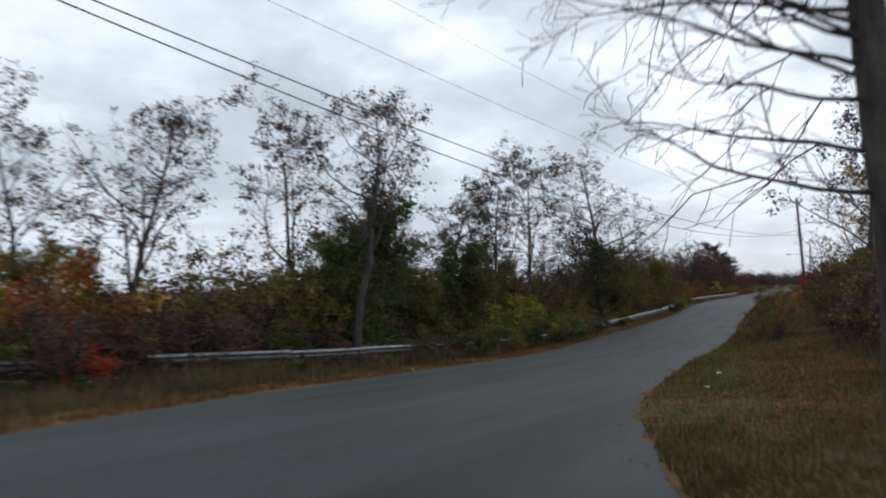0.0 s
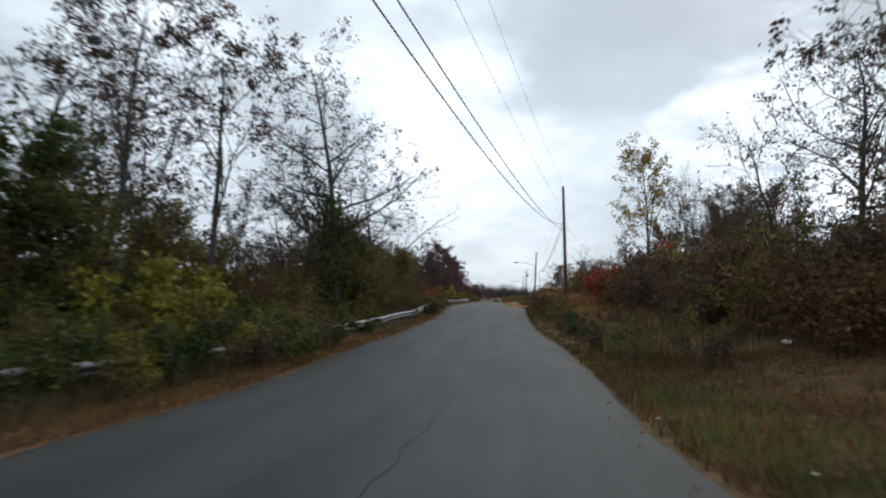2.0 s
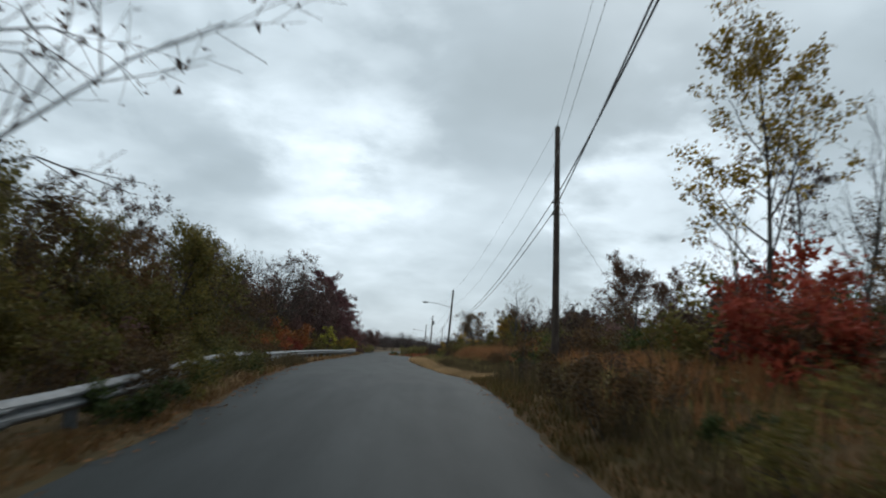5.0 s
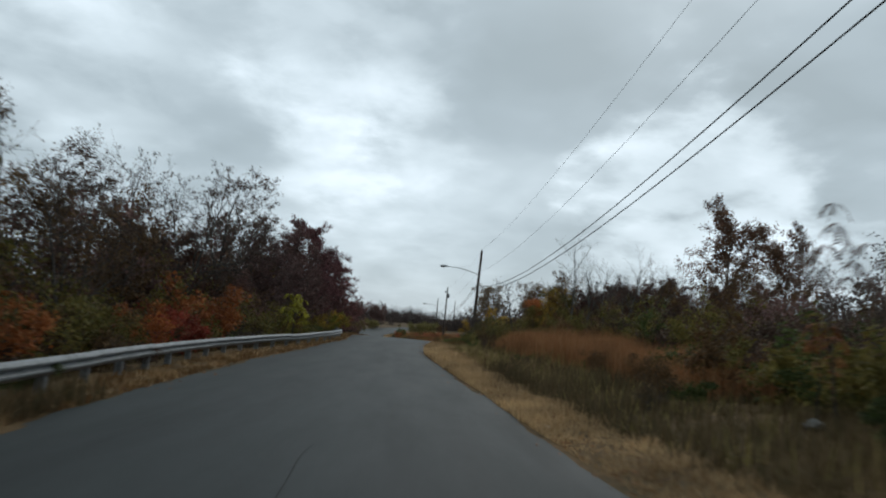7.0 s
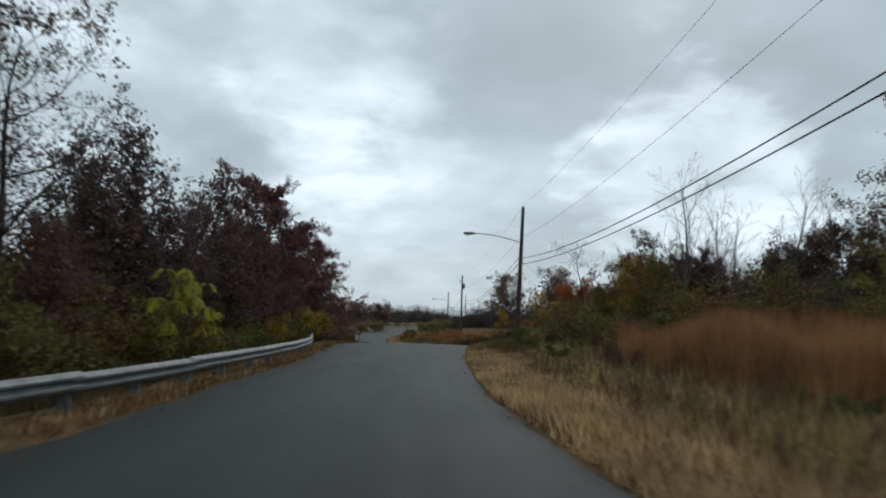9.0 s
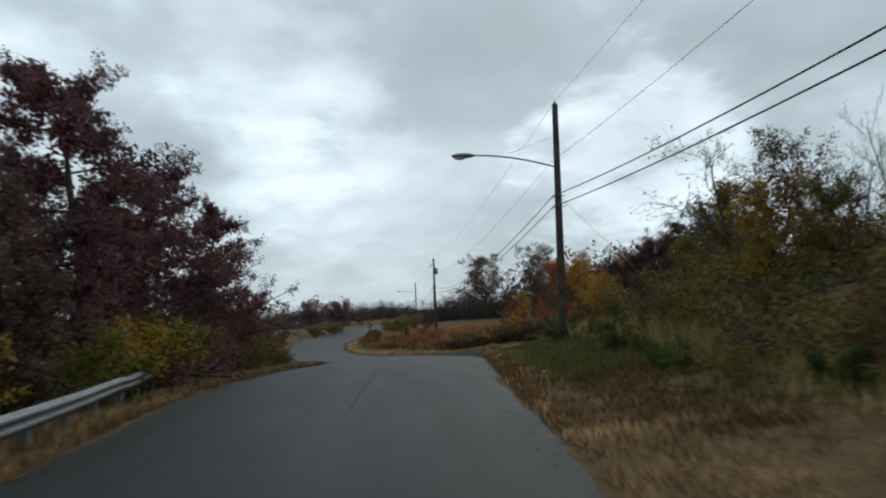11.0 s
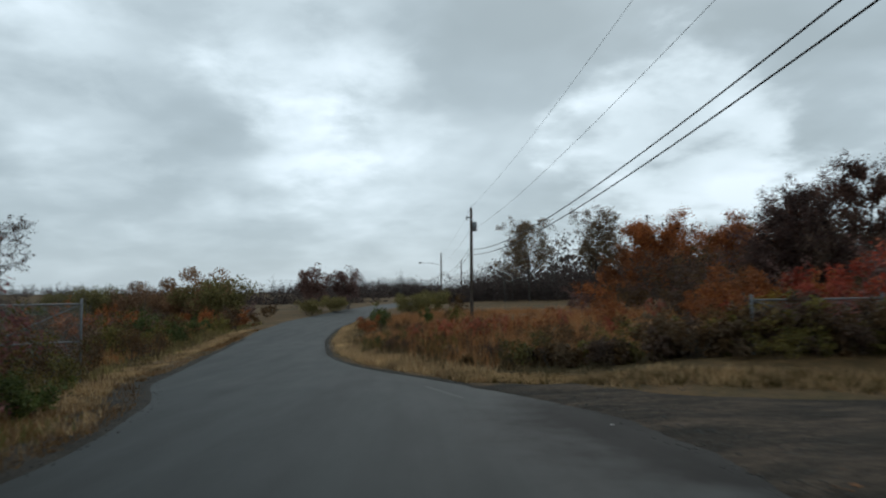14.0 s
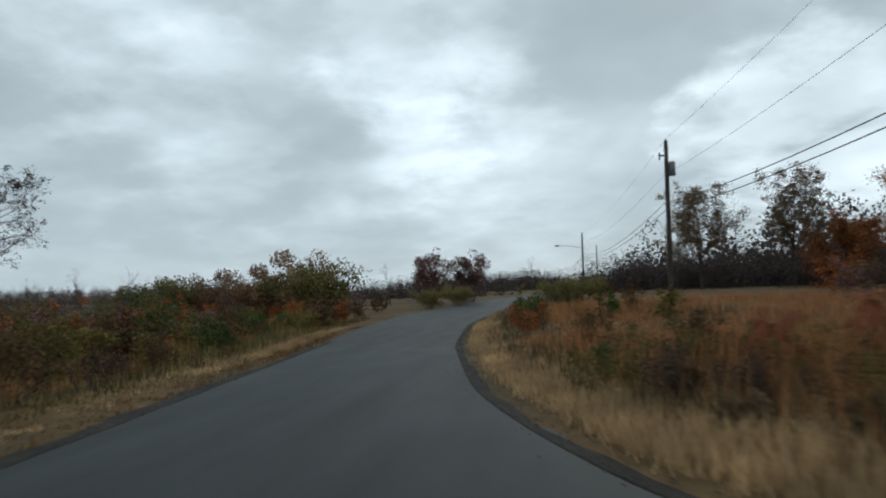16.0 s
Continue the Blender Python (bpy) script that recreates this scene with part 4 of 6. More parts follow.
def utility_pole(x, y, top, base, lean, clamps, label, lamp=None, extra=(), guy=None):
    """lean: how far the top stands off the foot. lamp: (arm height, head x, head z)."""
    pole = new("utility_pole")
    pole.matrix_basis = pose(x, y, base)
    tagged(pole, label, "utility pole", "utility poles along the road")
    h = top - base

    def axis(z):
        f = (z - base) / h
        return lean[0] * f, lean[1] * f, z - base

    bm = bmesh.new()
    zs = np.linspace(-0.6, h, 9)
    tube(bm, [(lean[0] * max(z, 0) / h, lean[1] * max(z, 0) / h, z) for z in zs], [0.165 - 0.055 * i / 8 for i in range(9)], 14)
    part("shaft", bm, POLE_WOOD, pole)
    ax = axis(top)
    insulator(pole, (ax[0], ax[1], ax[2]))
    for z in clamps:
        clamp(pole, axis(z), -1)
    if lamp:
        za, hx, hz = lamp
        a = axis(za)
        tip = (hx - x, 0.0, hz - base)
        bm = bmesh.new()
        pts = []
        for i in range(11):
            s = i / 10
            pts.append((a[0] + (tip[0] + 0.35 - a[0]) * s, a[1] + (tip[1] - a[1]) * s, a[2] + (tip[2] - a[2]) * (1 - (1 - s) ** 1.9)))
        tube(bm, pts, 0.032, 8)
        me = bpy.data.meshes.new("lamp_arm")
        bm.to_mesh(me)
        bm.free()
        me.materials.append(DARK_STEEL)
        part_mesh("lamp_arm", me, pole, "long curved grey steel lamp arm")
        bm = bmesh.new()
        tube(bm, [(a[0], a[1], a[2] + 1.25), (a[0] - 1.9, a[1], tip[2] + 0.02)], 0.006, 5)
        part("stay_wire", bm, THIN_WIRE, pole)
        bm = bmesh.new()
        bmesh.ops.create_uvsphere(bm, u_segments=18, v_segments=10, radius=1.0, matrix=pose(*tip) @ Matrix.Diagonal((0.46, 0.17, 0.1, 1)))
        for f in bm.faces:
            f.smooth = True
        head = part("lamp_head", bm, DARK_STEEL, pole, "grey cobra-head street lamp housing")
        bm = bmesh.new()
        bmesh.ops.create_uvsphere(bm, u_segments=16, v_segments=8, radius=1.0, matrix=pose(tip[0] - 0.12, tip[1], tip[2] - 0.05) @ Matrix.Diagonal((0.26, 0.13, 0.11, 1)))
        for f in bm.faces:
            f.smooth = True
        part("lens", bm, GLASS_LENS, head)
    if guy:
        a = axis(clamps[0])
        bm = bmesh.new()
        tube(bm, [a, (guy[0] - x, guy[1] - y, float(land(*guy)) - base - 0.1)], 0.007, 5)
        part("guy_wire", bm, THIN_WIRE, pole)
    for kind, z in extra:
        c = axis(z)
        bm = bmesh.new()
        if kind == "transformer":
            tube(bm, [(c[0] + 0.3, c[1], c[2] + d) for d in (-0.42, -0.4, 0.36, 0.42)], [0.14, 0.19, 0.19, 0.13], 14)
            box(bm, (0.14, 0.1, 0.5), pose(c[0] + 0.12, c[1], c[2]))
            part("transformer", bm, DARK_STEEL, pole)
        else:
            box(bm, (0.5, 0.08, 0.1), pose(c[0] - 0.2, c[1], c[2]))
            tube(bm, [(c[0] - 0.38, c[1], c[2] - 0.25), (c[0] - 0.38, c[1], c[2] + 0.18)], 0.05, 8)
            part("cutout_switch", bm, DARK_STEEL, pole)
    return pole


POLES = [  # x, y, foot, top, lean
    (-5.6, -78.0, 0.9, 12.2, (0.0, 0)),
    (6.38, 9.0, 0.5, 10.95, (-0.42, 0)),
    (5.65, 74.2, 0.0, 8.95, (0.25, 0)),
    (5.36, 137.0, -2.2, 7.95, (0.05, 0)),
    (5.6, 200.0, -1.5, 7.6, (0.0, 0)),
    (14.0, 262.0, 0.1, 9.3, (0.0, 0)),
]
LABEL = "weathered brown wooden utility pole carrying two black cables"
utility_pole(*POLES[0][:2], POLES[0][3], POLES[0][2], POLES[0][4], (10.16, 9.9), LABEL)
utility_pole(*POLES[1][:2], POLES[1][3], POLES[1][2], POLES[1][4], (7.6, 7.09), LABEL, guy=(11.5, 10.5))
utility_pole(*POLES[2][:2], POLES[2][3], POLES[2][2], POLES[2][4], (5.35, 4.94), "wooden utility pole with a long-armed street lamp", lamp=(6.45, 2.2, 7.02), guy=(11.2, 76.0))
utility_pole(*POLES[3][:2], POLES[3][3], POLES[3][2], POLES[3][4], (4.3, 3.85), "thin wooden utility pole with a small transformer in a grass field", extra=(("transformer", 6.3), ("switch", 7.1)))
utility_pole(*POLES[4][:2], POLES[4][3], POLES[4][2], POLES[4][4], (4.6, 4.15), "far wooden utility pole with a street lamp", lamp=(5.3, 1.9, 5.8))
utility_pole(*POLES[5][:2], POLES[5][3], POLES[5][2], POLES[5][4], (5.7, 5.2), LABEL)


def cable(name, heights, radius, mat, label, sag, side=-0.2):
    """One cable from pole to pole; heights: where it hangs on each."""
    bm = bmesh.new()
    for i in range(len(POLES) - 1):
        (x0, y0, b0, t0, l0), (x1, y1, b1, t1, l1) = POLES[i], POLES[i + 1]
        z0, z1 = heights[i], heights[i + 1]
        ax = x0 + l0[0] * (z0 - b0) / (t0 - b0) + side
        bx = x1 + l1[0] * (z1 - b1) / (t1 - b1) + side
        n = 36
        pts = [(ax + (bx - ax) * s, y0 + (y1 - y0) * s, z0 + (z1 - z0) * s - 4 * sag[i] * s * (1 - s)) for s in (k / n for k in range(n + 1))]
        tube(bm, pts, radius, 6, False)
    me = bpy.data.meshes.new(name)
    bm.to_mesh(me)
    bm.free()
    me.materials.append(mat)
    tagged(new(name, me), label, "cable", "overhead cables")


cable("overhead_cable", (10.16, 7.6, 5.35, 4.3, 4.6, 5.7), 0.018, WIRE, "thick black overhead cable hung from pole to pole", sag=(3.03, 1.75, 1.4, 1.2, 1.2))
cable("overhead_cable", (9.98, 7.09, 4.94, 3.85, 4.15, 5.2), 0.018, WIRE, "thick black overhead cable hung from pole to pole", sag=(2.06, 1.57, 1.28, 1.1, 1.1))
cable("overhead_wire", (11.0, 9.1, 6.7, 5.9, 6.3, 7.7), 0.007, THIN_WIRE, "thin bare overhead wire between the poles", sag=(1.2, 1.3, 0.9, 0.9, 0.9))
cable("overhead_wire", (12.3, 11.07, 9.08, 8.08, 7.7, 9.4), 0.006, THIN_WIRE, "thin bare overhead wire on the pole tops", sag=(1.0, 1.1, 0.8, 0.8, 0.8), side=0.0)


def rail_lift(y):
    return float(np.interp(y, (-60, -48, -40, 54, 62, 66, 70, 73), (0.4, 0.4, 0.36, 0.36, 0.32, 0.36, 0.52, 0.62)))


def build_guardrail(y0, y1):
    root = new("guardrail")
    root.matrix_basis = pose(0, 0, 0)
    tagged(root, "weathered galvanised steel guardrail on posts beside the road", "guardrail", "guardrails")
    # W-shaped profile, out from the post and up
    w = [(0.0, -0.155), (0.045, -0.125), (0.08, -0.085), (0.08, -0.055), (0.02, -0.02), (0.0, 0.0), (0.02, 0.02), (0.08, 0.055), (0.08, 0.085), (0.045, 0.125), (0.0, 0.155)]
    step, y = 3.81, y0
    rng = random.Random(5)
    while y < y1 - 1:
        e = min(y + step + 0.25, y1)
        bm = bmesh.new()
        rows = []
        tilt, dz = rng.uniform(-0.03, 0.03), rng.uniform(-0.025, 0.02)
        for k in range(5):
            yy = y + (e - y) * k / 4
            x, z = float(rail_x(yy)), road_z(yy) + rail_lift(yy) + dz
            d = float(rail_x(yy + 0.5) - rail_x(yy - 0.5))
            nrm = Vector((1, -d, 0)).normalized()
            lap = 0.006 if k == 4 else 0.0
            rows.append([(bm.verts.new(Vector((x, yy, z)) + nrm * (o + 0.09 + lap + tilt * u) + Vector((0, 0, u))),
                          bm.verts.new(Vector((x, yy, z)) + nrm * (o + 0.086 + lap + tilt * u) + Vector((0, 0, u)))) for o, u in w])
        for a, b in zip(rows, rows[1:]):
            for p, q, r, s in zip(a, a[1:], b, b[1:]):
                bm.faces.new((p[0], q[0], s[0], r[0]))
                bm.faces.new((p[1], r[1], s[1], q[1]))
        part("rail_section", bm, STEEL, root)
        for f in (0.02, 0.52):
            yy = y + step * f
            if yy > y1:
                continue
            x, z = float(rail_x(yy)), road_z(yy) + rail_lift(yy) - 0.47
            bm = bmesh.new()
            lean = pose(x, yy, z - 0.5, rng.uniform(-2, 2), rng.uniform(-3, 3), 0)
            box(bm, (0.15, 0.012, 1.16), lean @ pose(0, 0, 0.52))
            box(bm, (0.012, 0.1, 1.16), lean @ pose(0.07, 0, 0.52))
            box(bm, (0.012, 0.1, 1.16), lean @ pose(-0.07, 0, 0.52))
            part("post", bm, DARK_STEEL, root)
        y += step
    return root


build_guardrail(-80, 73)


# ---- gates at the mouth of the drives ----
def chain_gate(name, a, b, height, label, rails):
    """A leaf of pipe and wire mesh between two posts."""
    a, b = Vector((*a, float(land(*a)))), Vector((*b, float(land(*b))))
    root = new(name)
    root.matrix_basis = pose(*a)
    tagged(root, label, "gate", "gates")
    d = b - a
    d.z = 0
    n = d.length
    for k in (0, 1):
        bm = bmesh.new()
        tube(bm, [d * k + Vector((0, 0, -0.4)), d * k + Vector((0, 0, height + 0.12)), d * k + Vector((0, 0, height + 0.16))], [0.04, 0.04, 0.02], 10)
        part("gate_post", bm, DARK_STEEL, root)
    for z in rails:
        bm = bmesh.new()
        tube(bm, [Vector((0, 0, z)), d + Vector((0, 0, z))], 0.024, 8)
        part("rail", bm, DARK_STEEL, root)
    bm = bmesh.new()
    tube(bm, [Vector((0, 0, height)), d + Vector((0, 0, rails[0]))], 0.016, 6)
    part("brace", bm, DARK_STEEL, root)
    u = d.normalized()
    V, F = [], []
    s = 0.06
    side = u.cross(Vector((0, 0, 1)))
    lo, hi = rails[0], height
    k = -(hi - lo)
    while k < n:
        for sgn in (1, -1):
            s0, s1 = max(k, 0), min(k + (hi - lo), n)
            if s1 > s0:
                z0, z1 = (lo + s0 - k, lo + s1 - k) if sgn > 0 else (hi - (s0 - k), hi - (s1 - k))
                i = len(V)
                for ss, zz in ((s0, z0), (s1, z1)):
                    p = u * ss + Vector((0, 0, zz)) + side * 0.002 * sgn
                    V += [tuple(p + Vector((0, 0, 0.0055))), tuple(p - Vector((0, 0, 0.0055)))]
                F.append((i, i + 1, i + 3, i + 2))
        k += s
    me = bpy.data.meshes.new("wire_mesh")
    me.from_pydata(V, [], F)
    me.materials.append(DARK_STEEL)
    part_mesh("wire_mesh", me, root, "diagonal chain-link wire mesh")


chain_gate("chain_gate", (-9.7, 98.2), (-13.6, 95.6), 2.35, "tall grey chain-link gate standing open among weeds", (0.15, 1.25, 2.35))
chain_gate("chain_gate", (9.0, 95.3), (13.4, 96.4), 1.4, "grey chain-link gate half hidden by bushes", (0.12, 0.5, 1.4))


# ---- trees, one by one ----
def big_roadside_tree():
    """The thick dark trunk by the junction, with drooping bare boughs towards the road."""
    rng = np.random.default_rng(5)
    lines = limbs(rng, 13, 0.33, [(3, 0.3, 50, 0.55, 0.05), (5, 0.5, 42, 0.3, 0.0), (4, 0.45, 40, 0.2, -0.02)], (-0.065, 0), 0.012)
    v, f = tubes(lines[:1], (14,))
    w, g = tubes(lines[1:], (12, 6, 4, 3, 3))
    root = plant("tree", "thick dark trunk with drooping leafless boughs", "tree", "bare trees",
                 [("trunk", fast_mesh("trunk", v, f, BARK, True), ""), ("crown", fast_mesh("crown", w, g, BARK, True), "thin leafless crown")])
    for z, yaw, ln, rise in ((3.0, 212, 3.4, 0.14), (3.5, 203, 3.0, 0.2), (4.2, 222, 3.2, 0.2), (4.6, 208, 4.0, 0.25), (4.9, 235, 3.2, 0.25), (5.2, 212, 4.4, 0.28), (5.5, 226, 3.8, 0.3), (5.8, 204, 4.4, 0.3), (6.2, 230, 3.8, 0.3),
                             (5.0, 198, 4.0, 0.25), (6.6, 214, 4.2, 0.3), (5.4, 190, 3.8, 0.3), (4.4, 214, 3.6, 0.3)):
        a = radians(yaw)
        sub = limbs(rng, ln * 1.15, 0.036, [(7, 0.5, 42, 0.15, -0.05), (6, 0.45, 40, 0.12, -0.08)], (math.cos(a) / rise, math.sin(a) / rise), 0.1, (-0.065 * z, 0, z))
        bowed = []
        for pts, rad, lv in sub:
            p = pts.copy()
            p[:, 2] -= 0.02 * (pts[:, 0] ** 2 + pts[:, 1] ** 2)
            bowed.append((p, rad, lv + 1))
        v, f = tubes(bowed, (12, 6, 4, 3, 3))
        part_mesh("bough", fast_mesh("bough", v, f, BARK, True), root)
    root.matrix_basis = spot(9.4, -61.6)


big_roadside_tree()

# left of the road, from the junction on
for k, x, y, s in ((0, -13.7, -57, 0.98), (2, -16.8, -57.6, 1.05), (1, -12.2, -47.2, 1.12), (0, -8.7, -49.2, 1.1), (1, -9.6, -36.6, 1.0), (2, -13.5, -38.5, 0.8), (0, -14.5, -44, 0.8),
                   (2, -12.2, -29.5, 1.0), (1, -15, -25, 0.95), (2, -11.5, -22, 0.7), (0, -14, -33, 0.9), (2, -20, -20, 0.9),
                   (0, -11, -12, 0.6), (1, -13, -5, 0.75), (2, -15, 2, 0.75), (2, -12, 29, 0.66), (0, -12.3, 46.8, 0.84), (0, -12.6, 52, 0.7), (1, -12.5, 10, 0.72), (0, -10.8, 16, 0.6), (2, -18, 20, 0.72), (1, -19, 46, 0.9), (2, -14, 33, 0.75)):
    sparse_tree[k].put(x, y, size=s)
vine_tree.put(-7.6, -17.7, turn=0.4)
dark_bare.put(-12.4, 35.0, turn=4.0, size=0.92)
dark_bare.put(-11.6, 40.0, turn=3.0, size=0.92)
dark_bare.put(-12.6, 43.2, turn=0.6, size=0.85)
dark_bare.put(-11.6, 24, turn=2.0, size=0.85)
dark_bare.put(-11.2, 38.5, turn=5.0, size=0.9)
olive_tree[0].put(-14.6, -57.6, size=0.85)
olive_tree[1].put(-17.5, -58.5, size=0.8)
olive_tree[0].put(-8.7, -14, size=0.85)
green_tree.put(-11.8, -43.5, size=1.35)
green_tree.put(-13.2, -40.5, size=1.25)
green_tree.put(-10.6, -46.2, size=1.0)
green_tree.put(-10.6, -38.4, size=1.0)
olive_tree[1].put(-8.0, -14.2, size=1.05)
sparse_tree[2].put(-9.0, -15.4, turn=2.5, size=0.92)
pin_oak.put(-10.5, 71.5, turn=0.3, size=1.08)
pin_oak.put(-11.3, 78.0, turn=4.1, size=0.93)
maroon_tree[0].put(-13.0, 73.0, size=1.1)
maroon_tree[1].put(-9.8, 80.6, size=0.68)
sparse_tree[1].put(-9.6, -28.5, size=1.2)
dark_bare.put(10.2, -30.0, turn=2.2, size=0.72)
sparse_tree[0].put(11.4, -31.2, turn=2.0, size=0.85)
dark_bare.put(-9.6, -17.2, turn=0.5, size=1.0)
dark_bare.put(-10.3, -16.4, turn=3.1, size=0.9)
dark_bare.put(-11, -14.5, size=0.62)
dark_bare.put(-10, 24.5, size=0.62)
for k, x, y, s in ((0, -10.2, 45.5, 0.5), (1, -10.2, 49.5, 0.78), (0, -10.2, 51.5, 0.96), (1, -10.0, 56, 0.98), (0, -9.8, 60.5, 0.88), (1, -9.4, 65, 0.72), (0, -13.5, 62, 0.92), (1, -13.4, 55, 1.0)):
    maroon_tree[k].put(x, y, size=s)
for k, x, y, s in ((0, -10.4, 20, 0.62), (1, -10.8, 26.5, 0.64), (0, -11.2, 31.5, 0.64), (0, -9.2, -8, 0.62), (1, -9.8, -2, 0.62), (0, -10, 5, 0.66), (1, -9.8, 11.5, 0.66), (0, -13.5, 15, 0.9), (1, -14.5, 24, 0.9), (0, -15, 40, 0.95),
                   (0, -9.6, -38, 0.55), (1, -9.8, -31.5, 0.55), (0, -9.5, -25.5, 0.6)):
    brown_tree[k].put(x, y, size=s)

for k, x, y, s in ((0, -12.5, -51, 0.45), (1, -11, -45, 0.78), (0, -10.2, -41.5, 0.78), (1, -9.8, -36.5, 0.82), (0, -9.8, -31.8, 0.72), (1, -10.4, -26, 0.7), (0, -9.4, -20.5, 0.55), (1, -8.6, -11.5, 0.85), (0, -9, -5, 0.8), (1, -9.2, 8, 0.9), (0, -10, 17.5, 0.95), (1, -13, -43, 0.95), (0, -12.6, -26, 1.0), (1, -9.4, 1.5, 0.8)):
    olive_tree[k].put(x, y, size=s)
dark_bare.put(-7.4, -11.0, turn=1.2, size=1.2)
pin_oak.put(-10.1, 86.0, turn=2.0, size=0.88)
maroon_tree[0].put(-11.4, 90.8, size=0.48)

# right of the road
sparse_tree[2].put(9.9, -38.8, turn=0.5, size=1.0)
sparse_tree[0].put(13.5, -37, turn=1.5, size=0.75)
sparse_tree[1].put(11.4, -41.5, turn=3.5, size=0.8)
sparse_tree[2].put(15, -20, size=0.6)
sparse_tree[0].put(14, -15, size=0.5)
dark_bare.put(11.5, -24.5, size=0.6)
dark_bare.put(8.6, 66.4, turn=2.6, size=0.55)
yellow_tree.put(12.4, 3.2, turn=1.0, size=0.95)
sparse_tree[1].put(15.5, 5.5, size=0.72)
russet_tree.put(17, 0.5, turn=1.1, size=0.6)
russet_tree.put(15, -9, turn=4.0, size=0.46)
brown_tree[0].put(13.4, -21, size=0.7)
olive_tree[1].put(13.5, -33, size=0.9)
olive_tree[1].put(13.6, 70.5, size=0.62)
olive_tree[0].put(19, 66, size=0.6)
for x, y, s in ((15, -1, 0.85), (16.5, -8, 0.8), (14.2, -4, 0.9), (18, 2, 0.85), (10.5, 1, 0.55), (13, -7, 0.72), (16, -3, 0.85), (14.8, 2.2, 0.85), (17.5, -11, 0.7), (15.2, -14, 0.6)):
    bare_tree[int(x) % 2].put(x, y, size=s)
for k, x, y, s in ((1, 15.5, -12, 0.75), (0, 17.5, -5, 0.72), (1, 19, 6, 0.75), (0, 16, -26, 0.85), (1, 17, -32, 0.95), (0, 14, -45, 0.9), (1, 16, -52, 1.0), (0, 24, 14, 0.6), (1, 21, 33, 0.5), (1, 22, 51, 0.7), (0, 30, 58, 0.7), (1, 19.5, 57, 0.6)):
    brown_tree[k].put(x, y, size=s)
sparse_tree[2].put(12.4, 18, size=0.56)
russet_tree.put(26.3, 62.5, turn=0.8, size=1.1)
russet_tree.put(33, 66, turn=2.8, size=0.9)
for x, y, s in ((13, 63.5, 0.95), (14.2, 62.2, 0.75), (16.8, 60.4, 0.82), (18.6, 59.6, 0.74), (20.4, 58.4, 0.7), (16.0, 63.4, 0.7), (19, 76, 0.66), (22, 80, 0.68), (25, 82, 0.7), (29, 85, 0.75), (33, 88, 0.75), (16.5, 70, 0.66)):
    bare_tree[int(y) % 2].put(x, y, size=s)
for k, x, y, s in ((0, -12.8, 36.2, 0.6), (1, -12.4, 40.2, 0.62), (0, -12.6, 43.6, 0.45), (0, 18.5, 62, 0.5), (1, 22.5, 64.5, 0.56), (0, 15.8, 66.5, 0.42), (1, 20, 57, 0.42), (0, 24.5, 60, 0.52), (1, 28, 67, 0.5), (0, 22, 70, 0.36), (1, 27, 74, 0.42), (0, 32, 77, 0.5), (1, 38, 80, 0.65), (0, 20, 84, 0.3), (1, 18, 91, 0.34), (0, 24, 97, 0.45), (1, 28, 102, 0.55), (0, 22.5, 119, 0.6), (1, 25.2, 118, 0.72), (0, 31, 108, 0.85), (1, 33, 113, 1.05), (0, 36, 120, 1.1), (1, 36, 129, 1.2), (1, 33, 131, 1.0), (0, 37, 140, 1.1)):
    hill_tree[k].put(x, y, size=s)
for x, y, s in ((26.2, 146.5, 1.04), (31.6, 176, 0.85), (34.0, 150, 1.0), (25.5, 125.5, 0.42)):
    oak_tree[0].put(x, y, size=s, tall=0.86)
for x, y, s in ((28, 105, 0.6), (32, 110, 1.05), (34, 116, 1.0)):
    sparse_tree[int(x) % 3].put(x, y, size=s)
for k, x, y, s in ((0, 19.3, 185.8, 1.4), (1, 29.2, 183.4, 1.5)):
    round_tree[k].put(x, y, size=s, tall=0.9)
sparse_tree[0].put(-32.4, 128.4, turn=1.0, size=0.78)
yellow_maple.put(14.0, 74.0, size=0.62)
brown_tree[1].put(15.0, 73.0, turn=2.0, size=0.72)
yellow_maple.put(10.0, 82.5, turn=1.0, size=0.36)
yellow_tree.put(5.3, 79.6, turn=2.0, size=0.2)
yellow_tree.put(7.9, 79.8, turn=4.0, size=0.28)
olive_tree[0].put(14.3, 77.6, size=0.85)
olive_tree[1].put(12.4, 76.8, size=0.5)
for k, x, y, s in ((0, 14.5, 79.8, 0.34), (1, 19.5, 79, 0.42)):
    brown_tree[k].put(x, y, size=s)
# over the field on the left
for k, x, y, sz in ((1, -30, 162, 0.95), (0, -23.6, 157, 1.12), (1, -25.5, 160, 1.15), (1, -34, 163, 0.9), (0, -39, 160, 0.95), (2, -16.4, 192.8, 1.08), (2, -10.8, 192, 1.0), (0, -14, 172, 0.5), (0, -11, 181, 0.55), (0, 3, 170, 0.6), (0, 0.5, 160, 0.55)):
    field_bush[k].put(x, y, size=sz, tall=1.3 if k == 2 else 1.0)
bare_tree[0].put(-22, 190, size=0.6)
bare_tree[1].put(-2, 215, size=0.7)
for x, y, s in ((23.6, 190, 1.15), (15.4, 187, 0.95), (17, 190, 0.9), (-44, 148, 0.42), (-38, 152, 0.5), (-33.5, 150, 0.42), (-48, 160, 0.55), (-29, 152, 0.4)):
    bare_tree[int(y) % 2].put(x, y, size=s)

